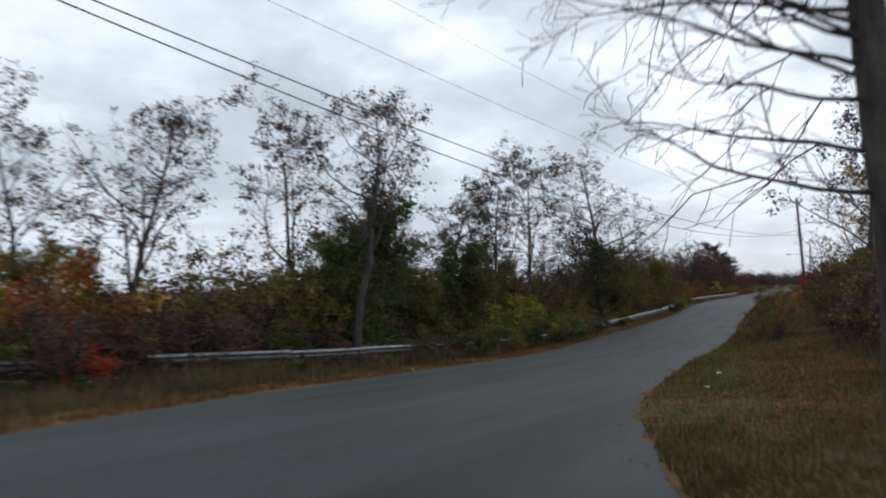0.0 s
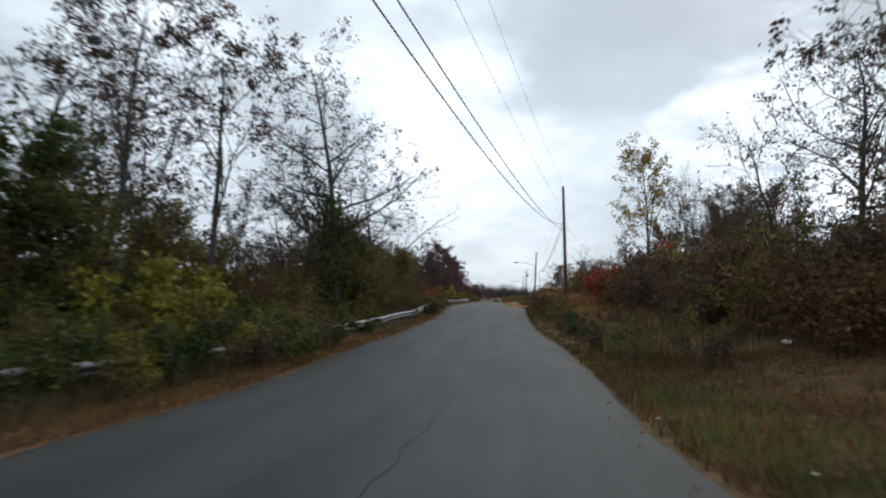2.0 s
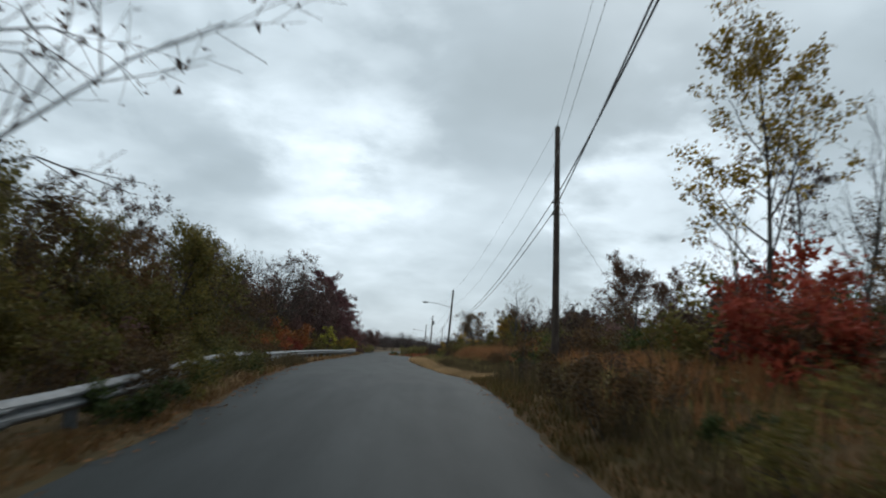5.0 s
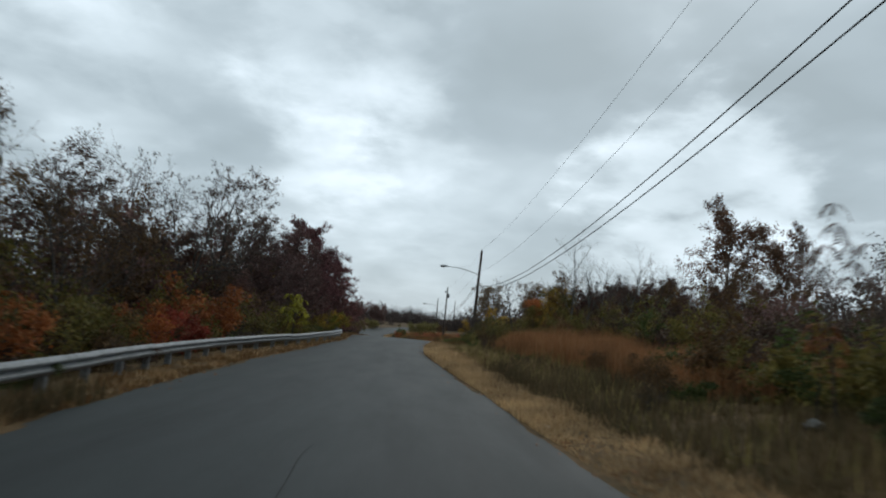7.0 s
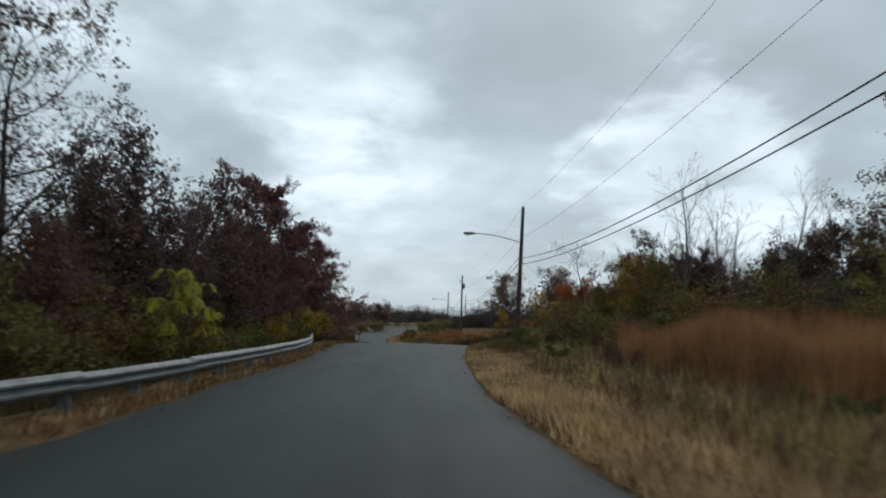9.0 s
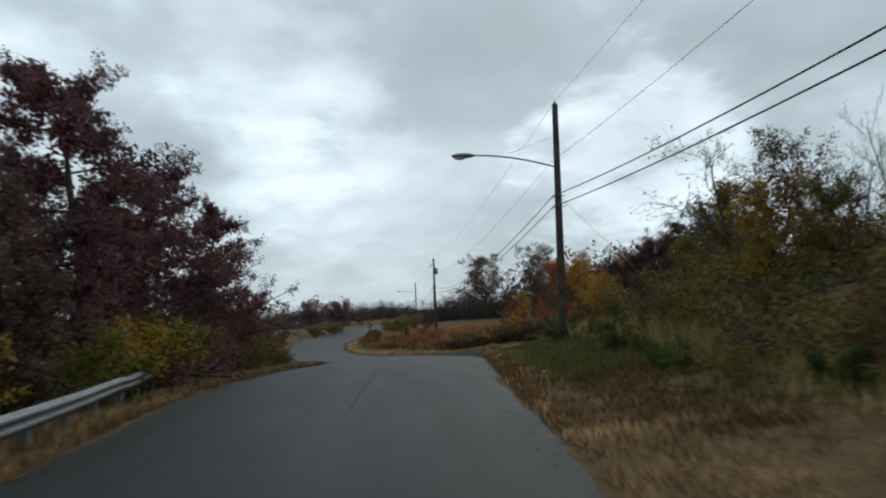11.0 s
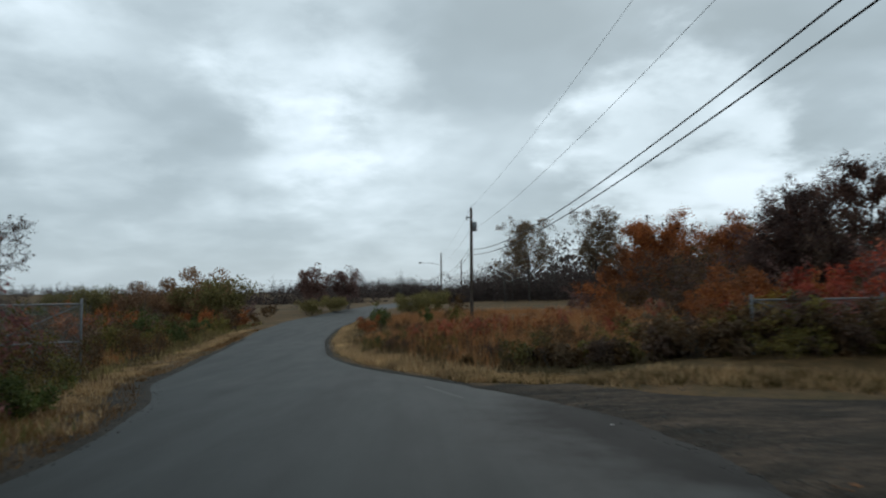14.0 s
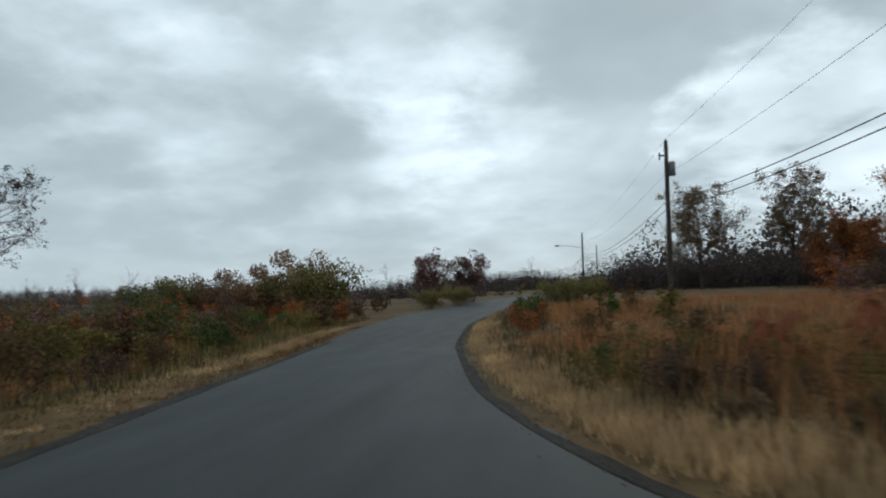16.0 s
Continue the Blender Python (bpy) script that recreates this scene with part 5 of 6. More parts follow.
# ---- thickets ----
def thicket(y0, y1, step, inner, outer, kinds, seed, size=(0.8, 1.2), side=-1, loose=False):
    """Bushes scattered in a belt beside the road."""
    rng = random.Random(seed)
    y = y0
    while y < y1:
        yy = y + rng.uniform(-0.4, 0.4) * step
        d = rng.uniform(inner, outer)
        x = float(xl(yy)) - d if side < 0 else float(xr(yy)) + d
        rng.choice(kinds).put(x, yy, rng.uniform(0, 6.28), rng.uniform(*size), rng.uniform(0.85, 1.2), loose)
        y += step


O1, O2, B1, B2, DK = olive_bush[0], olive_bush[1], brown_bush[0], brown_bush[1], dark_bush
FB = Kind(make_bush, leaf=FIELD_LEAF)
# front rows, bush by bush
thicket(-66, -46, 2.6, 7.2, 9.0, [O1, O2, B1, dark_bush, green_bush, O2], 1, (0.6, 0.9))
thicket(-46, 62, 3.0, 2.7, 3.8, [O1, O2, B1, B2, dark_bush, green_bush, O2, O1], 1, (0.5, 0.8))
thicket(-42, 66, 2.2, 4.6, 6.6, [O1, O2, B1, O2, B1, maroon_bush], 2, (1.0, 1.35), loose=True)
thicket(8, 48, 1.5, 3.2, 4.7, [O1, O2, green_bush, DK, B1], 51, (0.75, 1.0))
thicket(48, 72, 2.0, 2.6, 3.8, [O1, O2, green_bush, green_bush, O2], 52, (0.5, 0.75))
thicket(62, 92, 2.6, 3.4, 5.4, [O1, O2, B1, green_bush, dark_bush], 4, (0.6, 1.0))
thicket(96, 116, 1.8, 2.6, 6.0, [O1, green_bush, orange_bush, B2, B1, twig_bush, DK, B1], 5, (0.45, 0.75))
thicket(116, 152, 1.6, 2.6, 6.0, [O1, green_bush, B2, O2, B1, orange_bush, DK], 53, (0.55, 0.85), loose=True)
# rows behind them
thicket(-70, -56, 1.0, 7.5, 13, [O1, B1, O2, B2, DK], 3, (1.2, 1.7), loose=True)
thicket(-57, -44, 0.9, 6.6, 11, [O1, DK, DK, B2, O2], 39, (1.5, 2.1), loose=True)
thicket(-52, -46, 0.8, 9, 12, [DK, B1, B2], 391, (1.7, 2.2), loose=True)
thicket(-64, -46, 1.0, 5.6, 8.0, [DK, DK, green_bush, B1], 40, (0.8, 1.2), loose=True)
thicket(-48, -25, 2.0, 7, 11, [DK, B1, O2, DK, O1, B2, DK], 37, (2.0, 2.6), loose=True)
thicket(-25, -6, 2.0, 7, 11, [O1, B1, O2, O2, B2], 371, (1.3, 1.8), loose=True)
thicket(-47, -37, 1.7, 8, 12, [DK, B1, O2, DK, B2], 34, (2.8, 3.3), loose=True)
thicket(-8, 26, 1.9, 6.5, 10.5, [O1, B1, O2, O2, B2], 33, (2.0, 2.6), loose=True)
thicket(26, 74, 1.9, 6.5, 10.5, [O1, B1, B2, maroon_bush, maroon_bush, B2], 35, (2.0, 2.6), loose=True)
thicket(-72, -46, 0.9, 12, 26, [B1, B2, O2, DK], 38, (1.3, 1.9), loose=True)
thicket(-48, -4, 3.0, 11, 16, [B1, B2, O2, maroon_bush, DK], 311, (1.3, 1.9), loose=True)
thicket(-4, 80, 3.4, 11, 16, [B1, B2, O2, maroon_bush, DK], 31, (2.2, 3.0), loose=True)
thicket(73, 97, 1.3, 4.0, 8.0, [O1, B1, B2, O2, B1], 36, (0.9, 1.5), loose=True)
thicket(96, 175, 1.4, 6.0, 16.0, [B1, green_bush, B2, O2, maroon_bush, orange_bush, FB], 6, (0.6, 0.95), loose=True)
thicket(99, 124, 0.6, 5.0, 15.0, [B1, green_bush, B2, O2, FB, O2, orange_bush], 65, (0.7, 1.1), loose=True)
thicket(100, 190, 1.5, 14, 40.0, [B1, O1, B2, O2, maroon_bush, green_bush], 32, (0.6, 1.1), loose=True)
# bushes grown over the rail, and the brush beyond the drive
for k, y, d, s in ((dark_bush, -46.2, 0.4, 0.7), (green_bush, -45.2, 0.5, 1.0), (dark_bush, -44.3, 0.4, 0.75), (green_bush, -43.4, 0.4, 1.0), (green_bush, -42.2, 0.5, 1.05), (O2, -41.0, 0.4, 0.66), (lime_bush, -39.8, 0.3, 0.66), (green_bush, -38.6, 0.6, 1.15), (O1, -37.4, 0.5, 0.66), (dark_bush, -36.2, 0.6, 0.75), (lime_bush, -35.0, 0.4, 0.6), (green_bush, -33.8, 0.6, 1.1), (O2, -32.6, 0.5, 0.6), (dark_bush, -31.4, 0.5, 0.7), (green_bush, -30.0, 0.5, 0.9), (O1, -28.6, 0.3, 0.45), (green_bush, -23, 0.4, 0.6), (green_bush, -9.2, 0.5, 0.6), (B1, -8, 0.5, 0.48), (O1, -6.4, 0.6, 0.48),
                   (green_bush, -47, -0.5, 0.7), (dark_bush, -13, -0.4, 0.5), (O2, -56, -0.3, 0.5), (green_bush, 17, -0.4, 0.5), (dark_bush, 23, -0.3, 0.5), (green_bush, -4.5, 0.4, 0.55), (O1, -3, 0.4, 0.42), (O2, -1.4, 0.5, 0.42), (green_bush, 0, 0.4, 0.6), (B1, 1.5, 0.5, 0.42), (O1, 3, -0.7, 0.42), (green_bush, 4.5, -0.7, 0.6), (O2, 6, -0.7, 0.42), (B1, 7.6, -0.7, 0.4), (O1, 9.2, -0.7, 0.42), (green_bush, 10.6, -0.7, 0.6), (O2, 12, -0.7, 0.42), (B1, 13.4, -0.7, 0.42)):
    k.put(float(rail_x(y)) + d, y, size=s)
for i in range(22):
    (O2, B1, twig_bush, dark_bush, green_bush)[i % 5].put(3.4 + i * 0.62 + 0.5 * math.sin(i * 2.3), 97.6 - i * 0.32 + 1.1 * math.sin(i * 1.7) + 0.8, size=0.5 + 0.18 * math.sin(i * 3.1))
for k, x, y, s in ((red_bush, -9.0, -60.6, 0.6), (orange_bush, -10.6, -59.6, 1.0), (O1, -11.6, -58.6, 1.0), (yellow_bush, -13, -58.5, 1.8), (orange_bush, -12.4, -60.4, 1.6), (orange_bush, -15, -57, 1.5), (B1, -13.6, -61.2, 1.1), (lime_bush, -8.4, -33.5, 1.6), (green_bush, -8.0, -31.0, 2.0), (lime_bush, -8.8, -36.5, 1.7), (green_bush, -9.0, -39, 2.2), (lime_bush, -7.2, -30, 0.8), (orange_bush, -7.0, -27.5, 0.6), (lime_bush, -6.6, -14.5, 0.7),
                   (red_bush, -8.4, 15.5, 0.7), (orange_bush, -8.3, 19.5, 0.8), (red_bush, -9.4, 12, 1.1), (red_bush, -8.2, 28.8, 0.72), (red_bush, -8.5, 30.2, 0.7), (orange_bush, -8.4, 27.2, 0.7), (orange_bush, -9.1, 33.6, 1.15), (red_bush, -8.7, 35.0, 0.8), (orange_bush, -9.6, 36.2, 0.95), (red_bush, -10.4, 32.0, 1.0), (lime_bush, -7.9, 48.6, 0.75), (lime_bush, -8.3, 47.2, 0.8), (yellow_bush, -8.6, 51.0, 0.55), (lime_bush, -8, 56, 0.6), (yellow_bush, -7.8, 60, 0.7), (lime_bush, -7.6, 66, 0.9), (lime_bush, -7.6, 70, 1.15), (yellow_bush, -7.4, 68.2, 0.8), (orange_bush, -7.5, 72, 0.7), (O2, -7.6, 83.5, 0.7), (B1, -7.4, 86.5, 0.62), (O1, -8.3, 89, 0.8), (green_bush, -7.5, 91, 0.75), (B1, -9.2, 92.5, 0.8), (O2, -8.8, 94.6, 0.62), (B2, -9.6, 97.0, 0.6), (O1, -6.9, 80, 0.6), (B1, -7.3, 76.5, 0.65)):
    k.put(x, y, size=s)
thicket(-44, 2, 2.0, 4.8, 7.5, [O1, B1, O2, DK, B2, DK], 11, (0.8, 1.2), 1, True)
thicket(-36, 4, 1.7, 1.0, 3.4, [dark_bush, twig_bush, B1, O2, green_bush, dark_bush], 12, (0.4, 0.65), 1)
thicket(-50, -13, 2.2, 7.5, 14, [B1, B2, O1, O2, O2], 13, (1.0, 1.6), 1, True)
thicket(-38, -22, 1.0, 5.4, 9.5, [B1, DK, B2, DK, O2], 133, (1.2, 1.65), 1, True)
thicket(-13, 14, 2.0, 9.0, 15, [B1, B2, O1, O2], 132, (0.6, 1.0), 1, True)
thicket(-49, -40, 1.6, 4.8, 7.5, [DK, B1, O1], 131, (1.0, 1.5), 1, True)
thicket(4, 22, 2.4, 3.4, 7.5, [dark_bush, green_bush, twig_bush, B1], 14, (0.5, 0.8), 1)
thicket(10, 66, 1.0, 16, 26, [DK, B1, maroon_bush, DK, green_bush], 15, (1.3, 1.9), 1, True)
thicket(12, 60, 0.9, 13, 16, [green_bush, DK, DK, O1], 151, (0.95, 1.35), 1, True)
thicket(50, 84, 2.0, 8, 14, [O1, B1, O2, B2, O1], 16, (0.8, 1.2), 1, True)
thicket(52, 82, 1.4, 4.2, 7.5, [O1, B1, green_bush, O2, O2, twig_bush], 17, (0.5, 0.85), 1)
thicket(57, 76, 1.5, 2.7, 4.4, [green_bush, DK, O1, green_bush, O2], 171, (0.36, 0.55), 1)
thicket(14, 54, 2.6, 3.0, 6.5, [DK, twig_bush, green_bush, B1], 172, (0.3, 0.5), 1)
thicket(66, 100, 2.4, 12, 24, [maroon_bush, B1, B2, O1], 18, (1.1, 1.7), 1, True)
thicket(99, 128, 2.6, 2.4, 6.5, [B1, twig_bush, O2, twig_bush, green_bush, orange_bush], 19, (0.35, 0.55), 1)
thicket(96, 150, 2.4, 19, 32, [maroon_bush, B1, orange_bush, maroon_bush, DK], 20, (1.0, 1.6), 1, True)
thicket(98, 140, 1.5, 27, 40, [maroon_bush, DK, B1, DK], 22, (2.2, 3.0), 1, True)
thicket(99, 118, 1.0, 1.9, 5.2, [O2, FB, FB, B2], 61, (0.15, 0.26), 1, True)
thicket(11, 27, 0.9, 5.5, 9.0, [DK, O2, B1, green_bush], 64, (0.6, 0.95), 1, True)
thicket(-27, -8, 1.2, 5.4, 8.0, [DK, O2, B1, DK], 63, (1.0, 1.45), 1, True)
thicket(-58, -47, 1.0, 5.0, 8.0, [DK, B1, DK, O1], 62, (0.8, 1.25), 1, True)
thicket(128, 200, 3.2, 2.5, 12, [O2, green_bush, O1, B1], 21, (0.5, 0.9), 1, True)
for k, x, y, s in ((O1, 10.6, -11.4, 1.6), (O2, 12.2, -9.8, 1.4), (red_bush, 13.9, 4.4, 1.95), (red_bush, 8.1, -6.8, 1.15), (red_bush, 9.4, -5.6, 0.8), (red_bush, 12, 7.0, 0.8), (red_bush, 11.6, 0.5, 0.9), (orange_bush, 10.6, 19.5, 0.4), (red_bush, 9.8, 17.5, 0.3), (O2, 8.3, 58, 0.6), (dark_bush, 9.3, 58.8, 0.7), (green_bush, 9.8, 56, 1.2),
                   (dark_bush, 7.0, 80.6, 0.5), (orange_bush, 9.0, 81.4, 0.55), (yellow_bush, 13.2, 75, 0.9), (red_bush, 13.5, 97.6, 1.1), (red_bush, 15.2, 98.4, 1.3), (red_bush, 16.8, 97.6, 1.25), (orange_bush, 12.2, 103.5, 1.0), (orange_bush, 18, 99, 0.95), (orange_bush, 21.5, 124, 0.9), (orange_bush, 18.5, 119, 0.6), (orange_bush, 16, 114, 0.7), (red_bush, 17.9, 112, 0.65), (red_bush, 14, 105, 0.7),
                   (orange_bush, 12, 100, 0.8), (orange_bush, 20, 109, 0.55), (orange_bush, 22.5, 113, 0.7), (orange_bush, 18, 104, 0.5), (twig_bush, 8, 107, 0.5), (lime_bush, 14.5, 108, 0.45), (yellow_bush, 11.0, 98.5, 0.6), (B1, 5.6, 101, 0.4), (twig_bush, 4.5, 107.5, 0.45), (orange_bush, 6, 109, 0.34), (B2, 7.5, 110.5, 0.4), (orange_bush, 5.2, 111.2, 0.34), (red_bush, 8.8, 108, 0.38), (B1, 3.4, 109.5, 0.36), (orange_bush, 10.5, 112, 0.5), (O2, -1.5, 108.0, 0.42), (dark_bush, -0.8, 107.0, 0.5), (O1, -0.2, 108.6, 0.42), (green_bush, -1.2, 109.6, 0.6), (dark_bush, 0.0, 105.8, 0.42), (B1, 0.6, 104.6, 0.34), (O2, 1.4, 103.2, 0.32), (twig_bush, 2.2, 102.0, 0.5), (dark_bush, 2.9, 101.2, 0.4), (O2, 0.9, 106.8, 0.4), (B2, 3.6, 100.2, 0.36)):
    k.put(x, y, size=s)

# sumacs in the ditch and in the field by the bend
for k, x, y, s in ((0, 7.0, 16.9, 0.85), (1, 6.9, 17.3, 0.7), (0, 8.3, 18.4, 0.75), (0, 9.4, 17.4, 0.8), (0, 8.2, 15.0, 0.6), (0, 9.8, 20.0, 0.75),
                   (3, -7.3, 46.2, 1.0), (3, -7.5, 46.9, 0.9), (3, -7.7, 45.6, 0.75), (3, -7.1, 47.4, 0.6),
                   (2, 0.2, 105.6, 0.59), (1, 0.9, 105.0, 0.5), (2, 1.2, 104.2, 0.67), (1, 1.9, 104.6, 0.54), (2, 2.3, 103.6, 0.67), (2, 2.9, 104.5, 0.62), (1, 3.3, 103.2, 0.59), (2, 1.6, 105.8, 0.59),
                   (2, 3.6, 103.9, 0.67), (1, 4.4, 104.8, 0.5), (1, 5.4, 104.2, 0.62), (2, 6.3, 105.6, 0.67), (1, 5.0, 106.2, 0.5), (1, 7.2, 104.6, 0.62), (1, 8.4, 104.0, 0.5), (2, 9.3, 102.6, 0.76), (1, 10.4, 101.5, 0.59), (1, 8.0, 106.4, 0.59)):
    sumac[k].put(x, y, size=s)

# low dark brush close behind the dry grass of the drive
rng = random.Random(404)
for i in range(46):
    s = i / 45
    (FB, B1, O2, DK, B2)[i % 5].put(3.2 + 11.5 * s + rng.uniform(-0.2, 0.2), 98.8 - 6.0 * math.sqrt(s) + rng.uniform(0.2, 1.8), rng.uniform(0, 6.28), rng.uniform(0.4, 0.65) * (0.55 if s < 0.3 else 1.0), 1.0, True)

# low weeds under the rail at the junction
for i in range(110):
    y = -67 + 0.21 * i
    (DK, green_bush, DK)[i % 3].put(float(rail_x(y)) + rng.uniform(-0.2, 0.6) * float(xl(y) - rail_x(y)), y, rng.uniform(0, 6.28), rng.uniform(0.14, 0.24), 1.0, True)

build_undergrowth()


# ---- grass, weeds and fallen leaves ----
def blades(rng, x, y, height, width, lean=0.35):
    """Leaning pointed blades standing on the ground."""
    n = len(x)
    z = land(x, y) - 0.02
    a = rng.uniform(0, 2 * math.pi, n)
    h = height * rng.uniform(0.55, 1.25, n)
    dx, dy = np.cos(a), np.sin(a)
    out = lean * h * rng.uniform(0.2, 1.3, n)
    w = width * rng.uniform(1.0, 2.0, n)
    px, py = -dy * w / 2, dx * w / 2
    p = np.stack([x, y, z], 1)
    tip = p + np.stack([dx * out, dy * out, h], 1)
    s = np.stack([px, py, 0 * px], 1)
    v = np.stack([p - s, p + s, tip], 1)
    f = np.arange(n)[:, None] * 3 + np.arange(3)[None]
    return v.reshape(-1, 3), f


def tufts(rng, x, y, spread, each):
    n = len(x)
    return (np.repeat(x, each) + rng.normal(size=n * each) * spread, np.repeat(y, each) + rng.normal(size=n * each) * spread)


def grass(name, label, mat, seed, spots, height, width, lean=0.35):
    rng = np.random.default_rng(seed)
    xs, ys = spots(rng)
    keep = (xs < xl(ys) - 0.02) | (xs > xr(ys) + 0.02)
    xs, ys = xs[keep], ys[keep]
    drive = (ys > 83) & (ys < 96) & (xs > xr(ys)) & (xs < np.interp(ys, (83, 85, 88.5, 90.5, 92.5, 94.5, 96.6), (4, 13, 14, 7.6, 4.6, 2.9, 1.4)))
    xs, ys = xs[~drive], ys[~drive]
    v, f = blades(rng, xs, ys, height * (1 + 0.5 * lumps(xs * 0.6, ys * 0.6)).clip(0.3, 2.0), width, lean)
    tagged(new(name, fast_mesh(name, v, f, mat)), label, "grass", kind="stuff")


def left_verge(rng, y0, y1, n, d0, d1, each=9, spread=0.1):
    y = rng.uniform(y0, y1, n)
    x = xl(y) - d0 - (d1 - d0) * rng.uniform(0, 1, n) ** 1.4
    return tufts(rng, x, y, spread, each)


def right_verge(rng, y0, y1, n, d0, d1, each=9, spread=0.1):
    y = rng.uniform(y0, y1, n)
    x = xr(y) + d0 + (d1 - d0) * rng.uniform(0, 1, n) ** 1.3
    return tufts(rng, x, y, spread, each)


def drive_edge(rng, n):
    """Along the far side of the drive mouth."""
    s = rng.uniform(0, 1, n) ** 1.5
    return tufts(rng, 1.6 + 9.5 * s + rng.normal(size=n) * 0.3, 97.0 - 6.3 * np.sqrt(s) + rng.uniform(0, 1.3, n), 0.12, 9)


def join(*some):
    return np.concatenate([a for a, _ in some]), np.concatenate([b for _, b in some])


grass("rusty_grass", "rusty brown dead grass along the road's left edge", RUSTY_GRASS, 1,
      lambda r: join(left_verge(r, -8, 66, 1810, 0.05, 1.3), left_verge(r, -70, -8, 1810, 0.03, 1.0), left_verge(r, 60, 92, 1700, 0.1, 3.4), left_verge(r, 92, 140, 950, 0.2, 3.2)), 0.14, 0.014, 0.9)
grass("dry_grass", "tan dry grass along the road's left edge", TAN_GRASS, 21,
      lambda r: join(left_verge(r, -6, 66, 360, 0.1, 1.2), left_verge(r, 60, 92, 420, 0.3, 3.2), left_verge(r, 92, 140, 1560, 0.9, 2.8)), 0.17, 0.014, 0.6)
grass("dry_grass", "tan dry grass along the road's right edge", TAN_GRASS, 2,
      lambda r: join(right_verge(r, 8, 29, 1700, 0.03, 1.5), right_verge(r, 29, 57, 1250, 0.03, 1.5), right_verge(r, 29, 57, 750, 0.1, 5.2, 9, 0.16), right_verge(r, 96, 150, 3130, 0.45, 1.7), right_verge(r, 98, 135, 1100, 1.7, 9, 9, 0.2), right_verge(r, 99, 118, 520, 1.6, 4.5, 9, 0.2), right_verge(r, 58, 84, 50, 0.05, 1.2), drive_edge(r, 850)), 0.19, 0.015, 0.6)
grass("rusty_grass", "rusty brown dead grass on the right bank", RUSTY_GRASS, 22,
      lambda r: join(right_verge(r, -74, -62, 420, 0.1, 8.5, 9, 0.16), right_verge(r, -62, -34, 3000, 0.1, 8.5, 9, 0.16), right_verge(r, -62, -40, 1500, 2.4, 6.5, 9, 0.16), right_verge(r, -36, 8, 840, 0.03, 2.6), right_verge(r, 29, 57, 2600, 0.1, 5.2, 9, 0.16), right_verge(r, 56, 84, 2100, 0.03, 2.6)), 0.12, 0.015, 0.9)
grass("brown_grass", "matted brown and olive grass on the bank", BROWN_GRASS, 12,
      lambda r: join(right_verge(r, -76, -61, 2200, 0.1, 8.5, 9, 0.14), right_verge(r, -61, -34, 1300, 0.1, 8.5, 9, 0.14), right_verge(r, -36, 8, 1320, 0.03, 2.6), right_verge(r, 56, 84, 2170, 1.2, 7), drive_edge(r, 700), left_verge(r, -72, -4, 1810, 0.4, 4, 8, 0.14), left_verge(r, 90, 150, 600, 2, 9, 8, 0.2)), 0.16, 0.02, 0.6)
grass("russet_grass", "tall russet grass field beside the road", RUSSET_GRASS, 3,
      lambda r: join(right_verge(r, -6, 9, 700, 3.2, 8, 10, 0.2), right_verge(r, -19, -5, 110, 2.0, 5.6, 10, 0.2), right_verge(r, 98, 150, 2410, 4.5, 24, 9, 0.25), right_verge(r, 99, 122, 300, 2.2, 5.5, 9, 0.25), left_verge(r, 98, 150, 960, 3.5, 12, 9, 0.2)), 0.6, 0.02, 0.45)
grass("russet_grass", "dense stand of waist-high russet broom grass", RUSSET_GRASS, 33,
      lambda r: join(right_verge(r, 22, 53, 3600, 5.4, 13.0, 10, 0.25), right_verge(r, 38, 50, 900, 4.6, 7, 10, 0.25)), 0.95, 0.02, 0.3)
grass("weeds", "dead brown weed stalks in the ditch and field", WEED_STALK, 4,
      lambda r: join(right_verge(r, 8, 31, 1500, 1.3, 6.5, 8, 0.15), right_verge(r, 31, 56, 260, 2.0, 6.0, 8, 0.15), right_verge(r, -34, 12, 1900, 1.0, 7, 8, 0.18), right_verge(r, -58, -34, 420, 5, 9, 8, 0.2), left_verge(r, -68, 66, 1080, 2.2, 4.5, 8, 0.15), left_verge(r, -70, -36, 1720, 1.3, 7, 8, 0.18), left_verge(r, 4, 17, 200, 0.02, 0.6, 8, 0.12), right_verge(r, 95, 150, 1300, 1.2, 14, 8, 0.2), right_verge(r, 99, 120, 130, 1.5, 5.5, 8, 0.2), left_verge(r, 94, 150, 1560, 2.0, 14, 8, 0.2)), 0.45, 0.018, 0.45)
grass("weeds", "tangled olive and straw-coloured weeds on the bank", OLIVE_WEED, 24,
      lambda r: join(right_verge(r, 50, 84, 1500, 3.4, 9, 8, 0.2), right_verge(r, -34, 12, 330, 1.5, 7, 8, 0.2), right_verge(r, 12, 50, 180, 1.6, 6, 8, 0.2), left_verge(r, 94, 150, 1080, 2, 14, 8, 0.2)), 0.5, 0.02, 0.5)
grass("green_grass", "patches of short green grass on the verge", GREEN_GRASS, 5,
      lambda r: join(right_verge(r, 62, 84, 1700, 0.9, 4.2, 10, 0.12), right_verge(r, -60, -38, 620, 0.4, 2.2, 10, 0.12), right_verge(r, -74, -50, 220, 0.5, 6, 10, 0.16), left_verge(r, 60, 90, 360, 0.6, 3, 8, 0.15)), 0.16, 0.013)


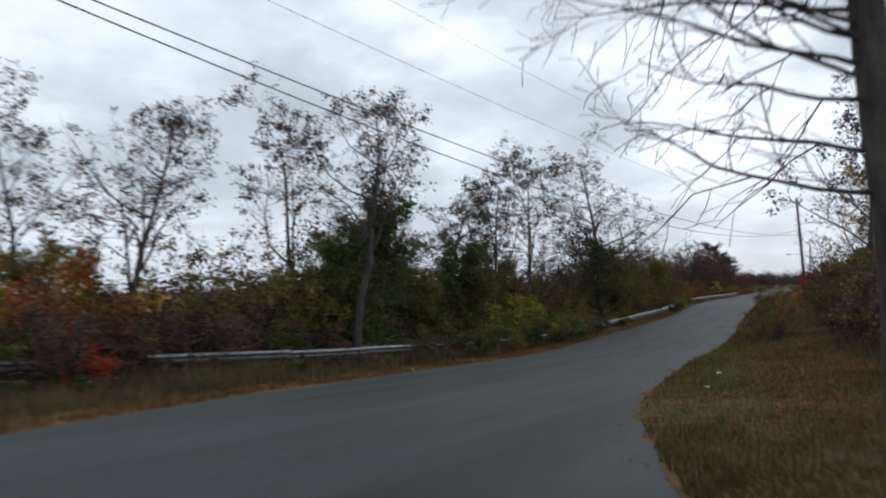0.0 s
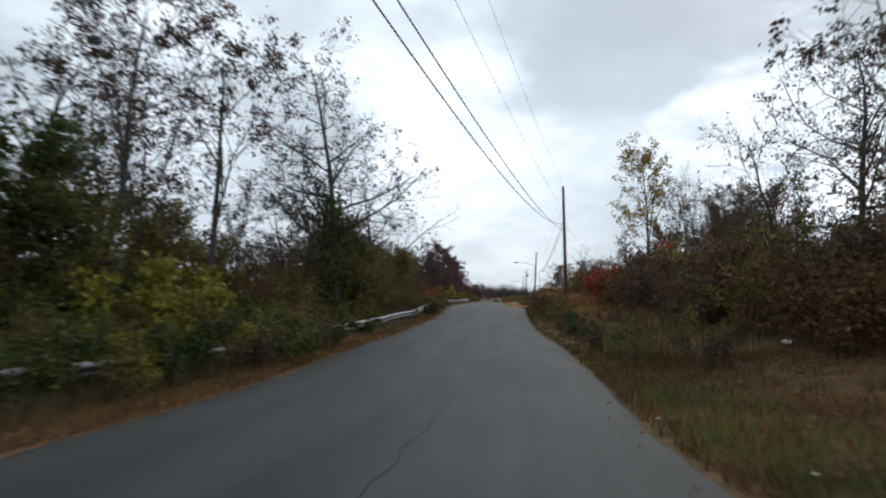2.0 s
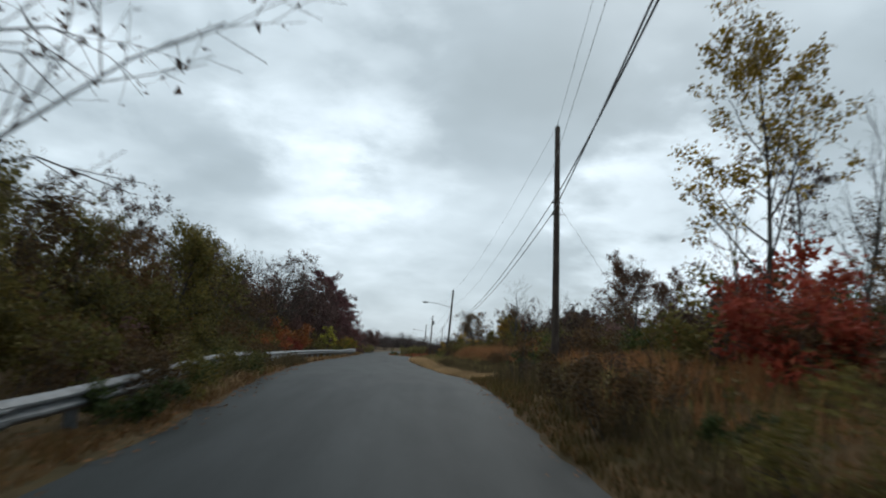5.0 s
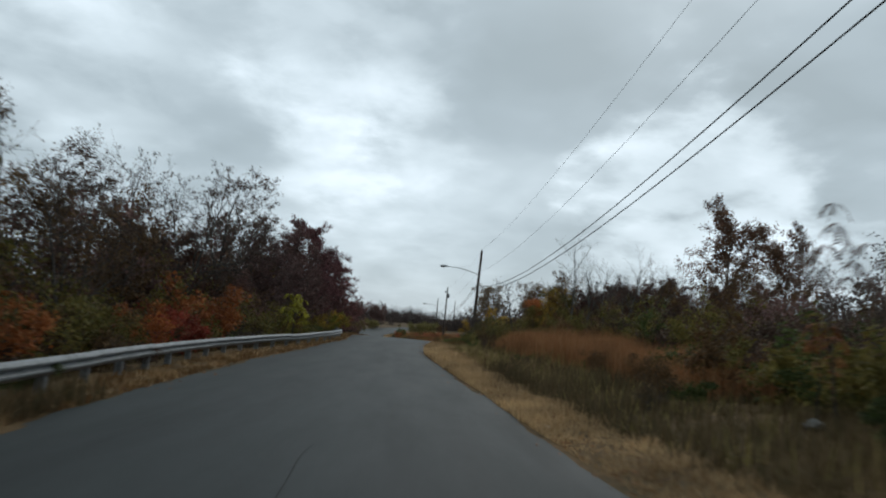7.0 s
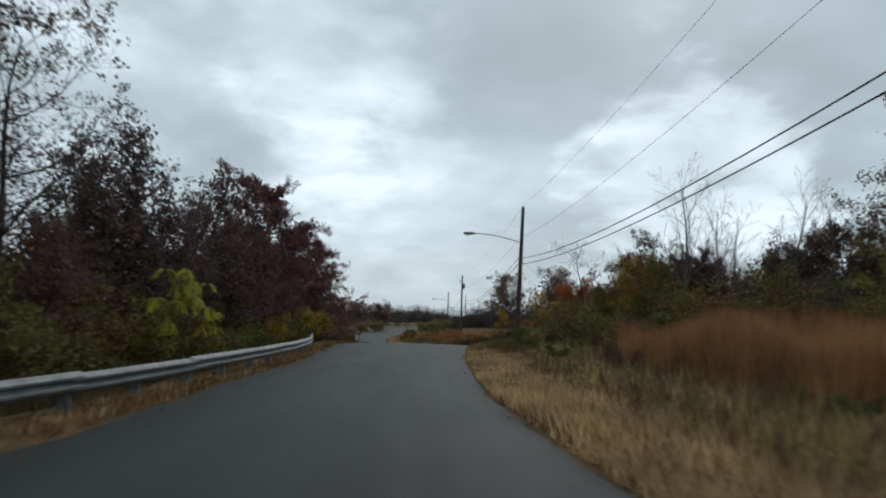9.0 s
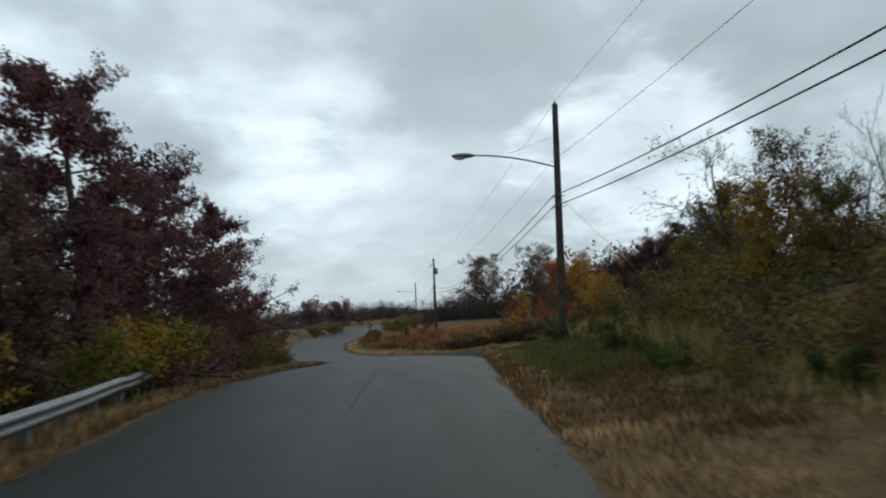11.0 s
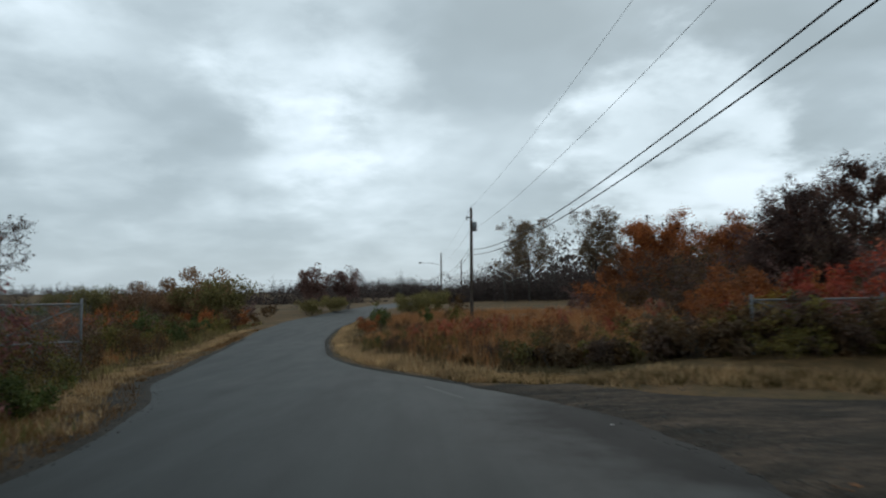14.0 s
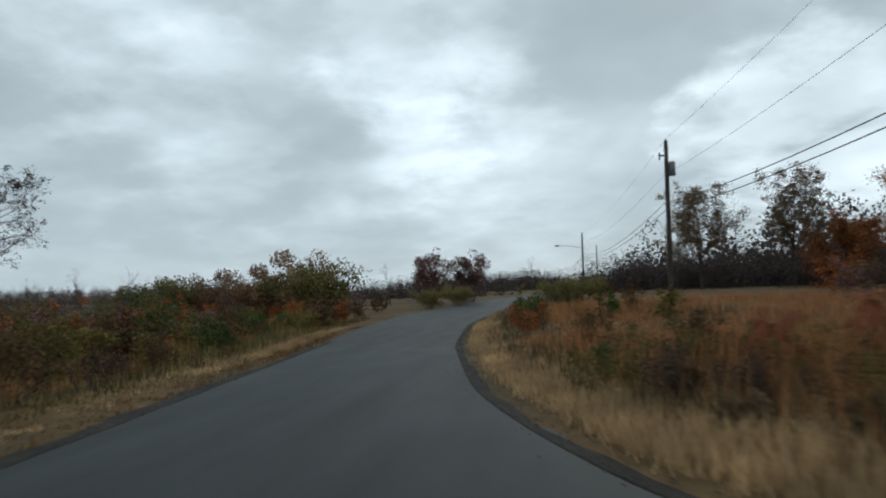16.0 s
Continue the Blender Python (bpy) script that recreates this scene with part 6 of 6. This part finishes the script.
def fallen_leaves():
    rng = np.random.default_rng(9)
    spots = [left_verge(rng, -68, 66, 420, -0.15, 1.3, 6, 0.22), left_verge(rng, -48, 4, 700, -0.1, 1.6, 6, 0.2), right_verge(rng, -66, 10, 480, -0.15, 2.5, 6, 0.25), right_verge(rng, 10, 84, 300, -0.1, 0.9, 5, 0.2), right_verge(rng, -62, -34, 1300, 1.6, 6.5, 8, 0.4)]
    x, y = join(*spots)
    inside = (x > xl(y)) & (x < xr(y))
    at = np.stack([x, y, land(x, y) + np.where(inside, 0.015, 0.02)], 1)
    v, f = leaves(rng, at, 0.085, 0.0, 0.7)
    v = v.reshape(-1, 4, 3)
    v[:, :, 2] = at[:, None, 2] + (v[:, :, 2] - at[:, None, 2]) * 0.25 + 0.012
    tagged(new("fallen_leaves", fast_mesh("fallen_leaves", v.reshape(-1, 3), f, FALLEN_LEAF)), "fallen brown leaves along the road edges", "leaves", kind="stuff")


fallen_leaves()


# ---- litter and stones ----
def scrap(name, label, category, x, y, size, mat, seed, flat=0.5):
    rng = random.Random(seed)
    bm = bmesh.new()
    bmesh.ops.create_icosphere(bm, subdivisions=2, radius=size / 2)
    for v in bm.verts:
        v.co *= 1 + rng.uniform(-0.22, 0.22)
        v.co.z *= flat
    me = bpy.data.meshes.new(name)
    bm.to_mesh(me)
    bm.free()
    me.materials.append(mat)
    ob = new(name, me)
    ob.matrix_basis = pose(x, y, float(land(x, y)) + size * flat * 0.4, 0, 0, rng.uniform(0, 360))
    tagged(ob, label, category, "roadside litter")


for i, (x, y, s, m) in enumerate(((8.6, -33.9, 0.26, 0), (5.57, -51, 0.15, 0), (5.84, -55, 0.14, 0), (4.9, -36.7, 0.12, 0), (-3.95, -52.4, 0.13, 0), (6.4, -50.2, 0.14, 1), (-3.65, -25.6, 0.12, 0), (2.35, 17.7, 0.12, 0), (2.3, 31, 0.14, 0), (3.9, -41, 0.1, 0), (4.6, -45, 0.1, 0), (2.6, 64.5, 0.09, 0), (3.2, 67.6, 0.07, 0), (-1.5, 108, 0.12, 0), (3.0, 88, 0.045, 0), (4.4, 86, 0.04, 0))):
    scrap("litter", "faded yellow plastic litter in the grass" if m else "scrap of crumpled white litter by the road", "litter", x, y, s, LITTER_YELLOW if m else LITTER_WHITE, i, 0.45)
scrap("stone", "pale grey field stone among weeds", "stone", 6.4, 16.5, 0.34, STONE, 40, 0.6)
scrap("stone", "pale grey field stone among weeds", "stone", 7.6, 13.0, 0.32, STONE, 41, 0.6)


def loose_gravel():
    """Loose chippings along the broken edge of the drive mouth and the shoulders."""
    rng = np.random.default_rng(66)
    n = 1500
    y = np.concatenate([rng.uniform(82.6, 95.5, n), rng.uniform(78, 112, 900), rng.uniform(95, 130, 600)])
    x = np.concatenate([xr(y[:n]) - 0.5 + np.abs(rng.normal(size=n)) * 2.2, xl(y[n:n + 900]) - rng.uniform(-0.4, 1.0, 900), xr(y[n + 900:]) + rng.normal(size=600) * 0.25])
    z = land(x, y) + np.where((x > xr(y)) | (x < xl(y)), 0.03, 0.045)
    s = rng.uniform(0.008, 0.026, len(x))[:, None, None]
    tet = np.array([(1, 0, -0.4), (-0.6, 0.8, -0.4), (-0.5, -0.9, -0.4), (0.1, 0, 0.7)])[None] * rng.uniform(0.6, 1.3, (len(x), 4, 3))
    v = np.stack([x, y, z], 1)[:, None] + tet * s
    i = np.arange(len(x))[:, None] * 4
    f = np.concatenate([i + np.array([q]) for q in ((0, 1, 3), (1, 2, 3), (2, 0, 3), (0, 2, 1))])
    tagged(new("loose_gravel", fast_mesh("loose_gravel", v.reshape(-1, 3), f, CHIPPINGS)), "loose grey chippings along the broken road edges", "gravel", kind="stuff")


loose_gravel()


# ---- far woods ----
def far_woods():
    rng = np.random.default_rng(77)
    V, F, base = [], [], 0
    belts = (  # ends, count, height, depth
        ((-420, 380), (-60, 440), 700, 5, 20), ((-900, 520), (-300, 720), 500, 9, 50), ((-60, 430), (15, 385), 380, 6.5, 20), ((-34, 330), (12, 305), 330, 5, 12),
        ((4, 205), (50, 170), 520, 4.5, 6), ((14, 232), (46, 205), 300, 6.5, 9), ((45, 205), (100, 150), 360, 9, 18), ((60, 300), (260, 240), 400, 17, 50),
        ((-220, 270), (-60, 250), 350, 3, 12), ((-60, 245), (-12, 258), 260, 3.8, 8), ((-90, 122), (-30, 150), 260, 2.0, 12), ((-110, 175), (-32, 196), 320, 2.6, 14), ((44, 20), (52, 100), 120, 9, 8), ((-40, -60), (-32, 90), 160, 8, 6))
    for (x0, y0), (x1, y1), n, h, depth in belts:
        s = rng.uniform(0, 1, n)
        cx = x0 + (x1 - x0) * s + np.clip(rng.normal(size=n), -1.5, 1.5) * depth * 0.5
        cy = y0 + (y1 - y0) * s + np.clip(rng.normal(size=n), -1.5, 1.5) * depth * 0.5
        ok = (cx < xl(cy) - 4) | (cx > xr(cy) + 4)
        cx, cy = cx[ok], cy[ok]
        hh = h * rng.uniform(0.55, 1.25, len(cx))
        cz = land(cx, cy)
        near = y1 < 230
        each = 150 if near else 70
        i = np.repeat(np.arange(len(cx)), each)
        t = rng.uniform(0.0, 1, len(i)) ** 1.25
        r = hh[i] * 0.4 * np.sqrt(1 - 0.97 * t) * rng.uniform(0.2, 1, len(i))
        a = rng.uniform(0, 6.28, len(i))
        at = np.stack([cx[i] + np.cos(a) * r, cy[i] + np.sin(a) * r, cz[i] + hh[i] * t], 1)
        v, f = leaves(rng, at, hh[i] * np.where(t > 0.6, 0.045, 0.09) * (0.55 if near else 0.9), -0.1, 0.7, pointed=True)
        V.append(v)
        F.append(f + base)
        base += len(v)
    tagged(new("far_woods", fast_mesh("far_woods", np.concatenate(V), np.concatenate(F), FAR_WOOD)), "distant brown autumn woods along the horizon", "woods", kind="stuff")


far_woods()
